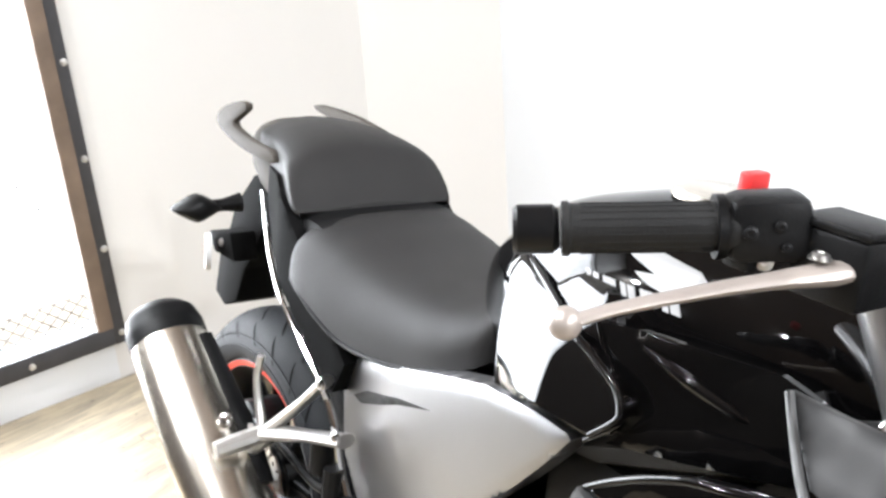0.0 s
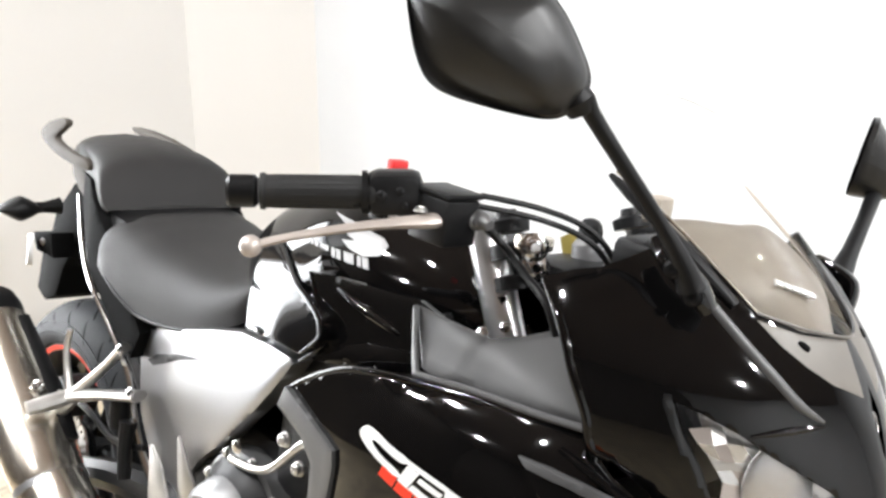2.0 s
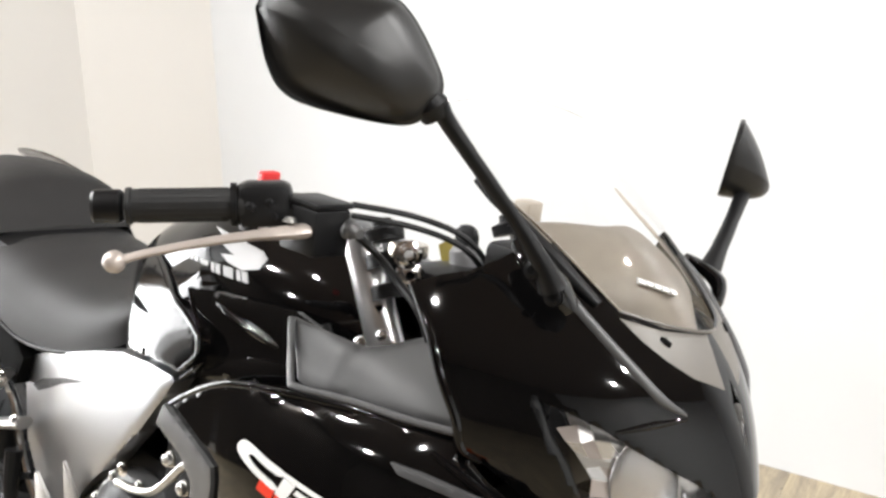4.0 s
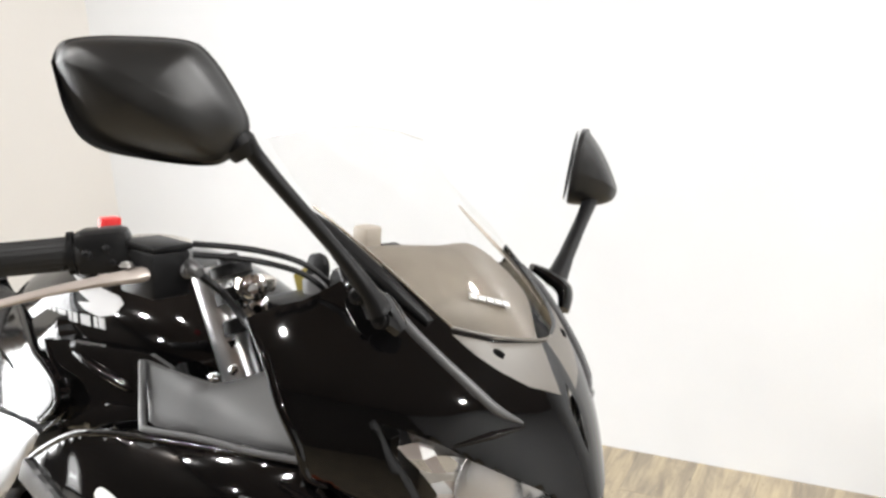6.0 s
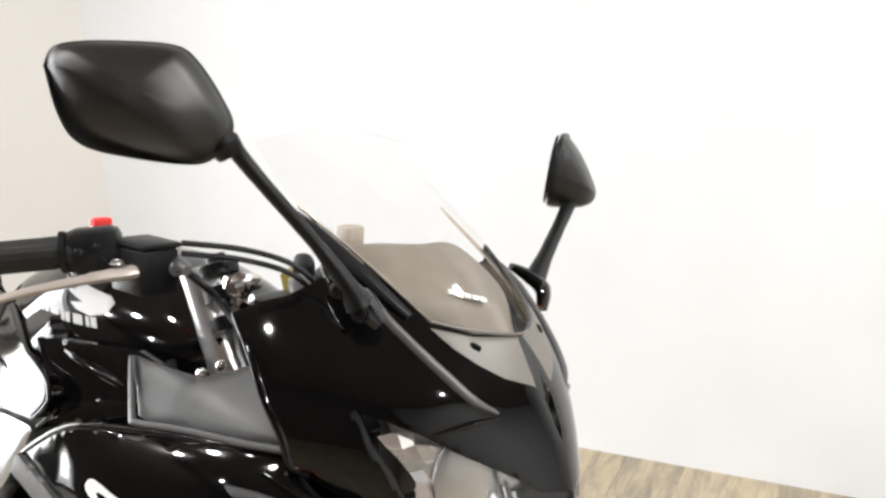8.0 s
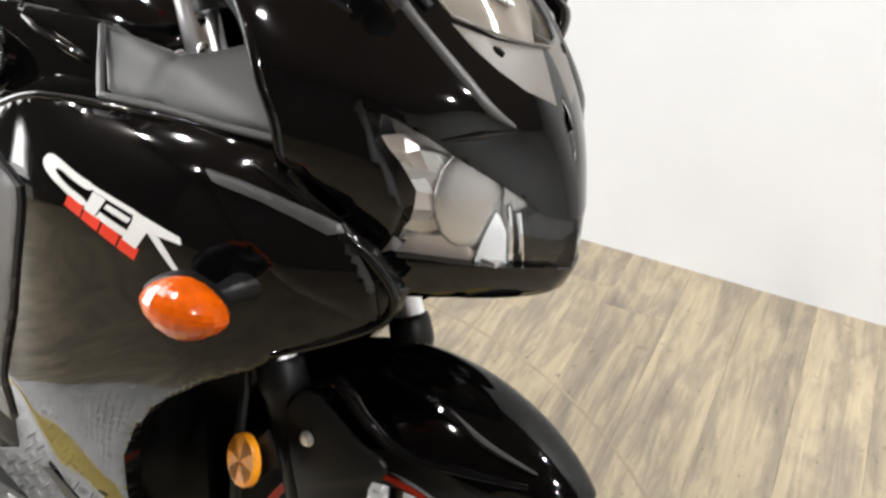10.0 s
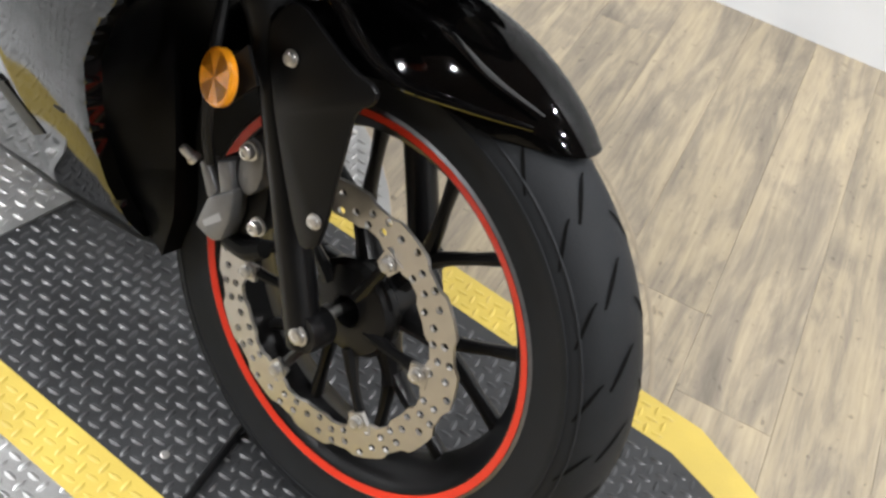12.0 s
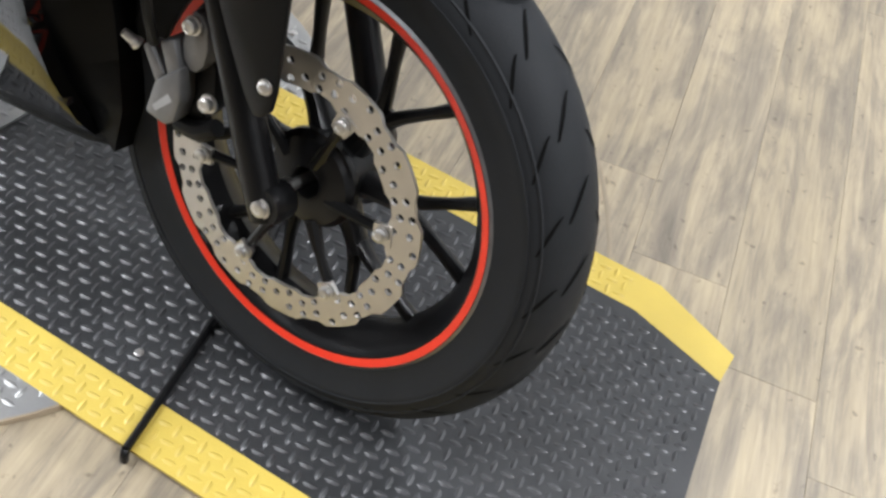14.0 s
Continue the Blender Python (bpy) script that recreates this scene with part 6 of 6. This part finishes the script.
seat_rows = [(-1.165, 0.128, 0.735, 0.775), (-1.14, 0.150, 0.715, 0.798), (-1.07, 0.153, 0.692, 0.794), (-0.99, 0.150, 0.676, 0.782), (-0.90, 0.144, 0.686, 0.780), (-0.82, 0.137, 0.708, 0.791), (-0.775, 0.128, 0.728, 0.805), (-0.748, 0.114, 0.745, 0.814), (-0.736, 0.085, 0.760, 0.806)]
seat = part("rider_seat", loft([(x, w, 2 * lo - hi, hi) for x, w, lo, hi in seat_rows], 44, 48, 3.2, 0.0, low_power=0.6), vinyl, bike, "black vinyl rider seat")
part("seat_seam", tube([(-1.14, -0.149, 0.716), (-1.07, -0.153, 0.693), (-0.99, -0.150, 0.677), (-0.90, -0.144, 0.687), (-0.82, -0.132, 0.709), (-0.765, -0.115, 0.729)], 0.003, 6, 5), satin_black, seat)
pillion = part("passenger_seat", loft([(-1.425, 0.04, 0.832, 0.866), (-1.40, 0.075, 0.826, 0.884), (-1.34, 0.092, 0.816, 0.893), (-1.28, 0.107, 0.806, 0.893), (-1.235, 0.118, 0.798, 0.886), (-1.207, 0.127, 0.794, 0.872), (-1.180, 0.132, 0.790, 0.836), (-1.164, 0.127, 0.792, 0.806)], 48, 56, 5.0, 0.018), vinyl, bike, "black vinyl passenger seat")
part("seat_gap", loft([(-1.30, 0.10, 0.77, 0.81), (-1.20, 0.118, 0.765, 0.800), (-1.12, 0.118, 0.75, 0.796), (-1.08, 0.11, 0.73, 0.78)], 12, 16, 4), satin_black, pillion)
part("tail_cowl", loft([(-1.50, 0.03, 0.80, 0.842), (-1.46, 0.06, 0.785, 0.868), (-1.40, 0.085, 0.765, 0.880), (-1.32, 0.10, 0.75, 0.86), (-1.25, 0.11, 0.74, 0.82)], 20, 24, 2.6), tail_grey, bike, "grey-brown tail piece behind the seat")
holder = part("plate_holder", slab([(-1.47, 0.775), (-1.40, 0.76), (-1.46, 0.64), (-1.495, 0.60), (-1.525, 0.53), (-1.575, 0.505), (-1.615, 0.52), (-1.60, 0.60), (-1.56, 0.66), (-1.545, 0.70)], -0.05, 0.05, 0.004), plastic_shade_black, bike, "black plastic number plate holder")
part("side_bracket", slab([(-1.46, 0.68), (-1.44, 0.635), (-1.52, 0.63), (-1.545, 0.66)], -0.095, -0.05, 0.003), plastic_shade_black, holder)
bolt("holder_bolt", (-1.49, -0.095, 0.655), (0, -1, 0), 0.006, 0.004, alloy, holder)
part("rear_reflector", lathe([(0.0, 0.006), (0.027, 0.006), (0.029, 0.0), (0.0, -0.002)], (-1.505, -0.112, 0.636), (-0.35, -0.93, 0.0), 24), reflect_red, holder, "round red reflector")
part("reflector_rim", lathe([(0.027, 0.0065), (0.031, 0.005), (0.031, -0.004), (0.027, -0.004)], (-1.505, -0.112, 0.636), (-0.35, -0.93, 0.0), 24, closed=True), white_print, holder)

# ---- rear wheel, swing arm, exhaust ----
rear = wheel("rear_wheel", Vector((-1.335, -0.03, 0.283)), 0.287, 0.072, 0.055, bike)
brake_disc(rear, (-1.335, -0.10, 0.283), -1, 0.085, 0.118, radians(10))
arm = part("swing_arm", tube([(-0.86, -0.10, 0.40), (-1.05, -0.125, 0.37), (-1.22, -0.135, 0.31), (-1.35, -0.132, 0.283)], [0.035, 0.028, 0.024, 0.026], 10, 5), engine_black, bike, "black swing arm")
part("left_arm", tube([(-0.86, 0.10, 0.40), (-1.05, 0.125, 0.37), (-1.22, 0.10, 0.31), (-1.35, 0.095, 0.283)], [0.035, 0.028, 0.024, 0.026], 10, 5), engine_black, arm)
part("shock", tube([(-1.0, 0.0, 0.62), (-0.97, 0.0, 0.50), (-0.94, 0.0, 0.36)], 0.03, 12, 5), engine_black, arm)
part("hugger", loft([(-1.24, 0.07, 0.575, 0.60), (-1.16, 0.085, 0.54, 0.585), (-1.06, 0.085, 0.44, 0.54), (-1.0, 0.07, 0.40, 0.46)], 14, 14, 3), satin_black, arm)
part("rear_caliper", slab(rounded([(-1.34, 0.44), (-1.28, 0.46), (-1.25, 0.42), (-1.28, 0.37), (-1.34, 0.38)], 1), -0.07, -0.13, 0.005), engine_black, arm)
part("brake_line", tube([(-1.26, -0.13, 0.44), (-1.15, -0.14, 0.45), (-1.05, -0.14, 0.44), (-0.95, -0.14, 0.47)], 0.006, 8, 5), satin_black, arm)
part("master_cylinder", tube([(-0.99, -0.15, 0.50), (-0.985, -0.155, 0.45), (-0.975, -0.158, 0.41)], [0.014, 0.012, 0.010], 10, 4), engine_black, arm)
part("fluid_pot", tube([(-1.03, -0.145, 0.53), (-1.03, -0.145, 0.50), (-1.03, -0.145, 0.475)], 0.017, 12, 3), engine_black, arm)
can0, can1 = Vector((-1.095, -0.222, 0.355)), Vector((-1.375, -0.238, 0.570))
cway = (can1 - can0).normalized()
exhaust = part("exhaust", tube([can0, can0.lerp(can1, 0.1), can0.lerp(can1, 0.4), can0.lerp(can1, 0.75), can1 - cway * 0.03], [0.057, 0.063, 0.066, 0.063, 0.059], 36, 4, 0.86), polished, bike, "polished steel exhaust silencer")
part("end_cap", tube([can1 - cway * 0.032, can1 - cway * 0.01, can1 + cway * 0.015, can1 + cway * 0.03], [0.060, 0.0605, 0.054, 0.036], 32, 4, 0.86), satin_black, exhaust, "black end cap")
part("clamp_band", tube([can0 - cway * 0.006, can0, can0 + cway * 0.006], 0.0605, 32, 2, 0.88), alloy_dark, exhaust)
part("elbow", tube([can0 - cway * 0.004, can0 - cway * 0.05 + Vector((0.01, 0.004, 0)), (-1.00, -0.190, 0.285), (-0.90, -0.150, 0.245), (-0.78, -0.11, 0.235)], [0.057, 0.057, 0.054, 0.047, 0.038], 30, 5), polished, exhaust, "polished collector pipe")
part("heat_shield", tube([can0 + cway * 0.05 + Vector((0.02, 0.036, 0.035)), can0 + cway * 0.15 + Vector((0.022, 0.038, 0.037)), can0 + cway * 0.30 + Vector((0.022, 0.036, 0.036))], [0.018, 0.021, 0.014], 12, 4, 0.5), engine_black, exhaust)
part("hanger", tube([can0.lerp(can1, 0.42) + Vector((0.03, 0.05, 0.03)), (-1.15, -0.19, 0.46), (-1.12, -0.18, 0.50)], [0.012, 0.010, 0.014], 10, 4), alloy, exhaust)
bolt("hanger_bolt", can0.lerp(can1, 0.42) + Vector((0.035, 0.01, 0.052)), (0.3, -0.8, 0.5), 0.009, 0.008, chrome, exhaust)
part("side_stand", tube([(-0.80, 0.13, 0.28), (-0.84, 0.19, 0.15), (-0.87, 0.255, -0.045)], [0.014, 0.012, 0.012], 10, 4), frame_black, bike)

# ---- floor boards, each a piece of its own ----
floor = part("floor", block((-3.4, -4.2, -0.12), (4.6, 3.4, -0.004)), riser_wood)
tagged(floor, "washed oak plank floor", "floor", kind="structure")
BW, BL, GAP = 0.152, 1.22, 0.0006
bm = block((0.0, 0.0, -0.004), (BL - GAP, BW - GAP, 0.0), 0.0)
plank_mesh = bpy.data.meshes.new("plank")
bm.to_mesh(plank_mesh)
bm.free()
plank_mesh.materials.append(floor_wood)
turned = Matrix.Translation((0.213, 0.605, 0)) @ Matrix.Rotation(math.pi / 2 + WALL_TURN, 4, "Z")
rng = random.Random(4)
far_bm = bmesh.new()
count = 0
limits = (-3.3, -4.0, 4.3, 3.2)
for j in range(-24, 26):
    shift = rng.random() * BL
    for i in range(-6, 6):
        org = turned @ Vector((i * BL + shift * (j != 0), j * BW, 0))
        mid = turned @ Vector((i * BL + shift * (j != 0) + BL / 2, j * BW + BW / 2, 0))
        if not (limits[0] < mid.x < limits[2] and limits[1] < mid.y < limits[3]):
            continue
        if mid.y > 1.75 + 0.2636 * mid.x + 0.4:
            continue
        near = -2.9 < mid.x < 2.0 and -1.5 < mid.y < 2.4
        if near and count < 300:
            ob = new("plank", plank_mesh)
            ob.parent = floor
            ob.matrix_world = Matrix.Translation(org) @ turned.to_3x3().to_4x4()
            count += 1
        else:
            base = len(far_bm.verts)
            made = [far_bm.verts.new(turned.to_3x3() @ Vector((a, b, 0)) + org) for a, b in ((0, 0), (BL - GAP, 0), (BL - GAP, BW - GAP), (0, BW - GAP))]
            far_bm.faces.new(made)
tagged(part("far_planks", far_bm, floor_wood, floor), kind="stuff")
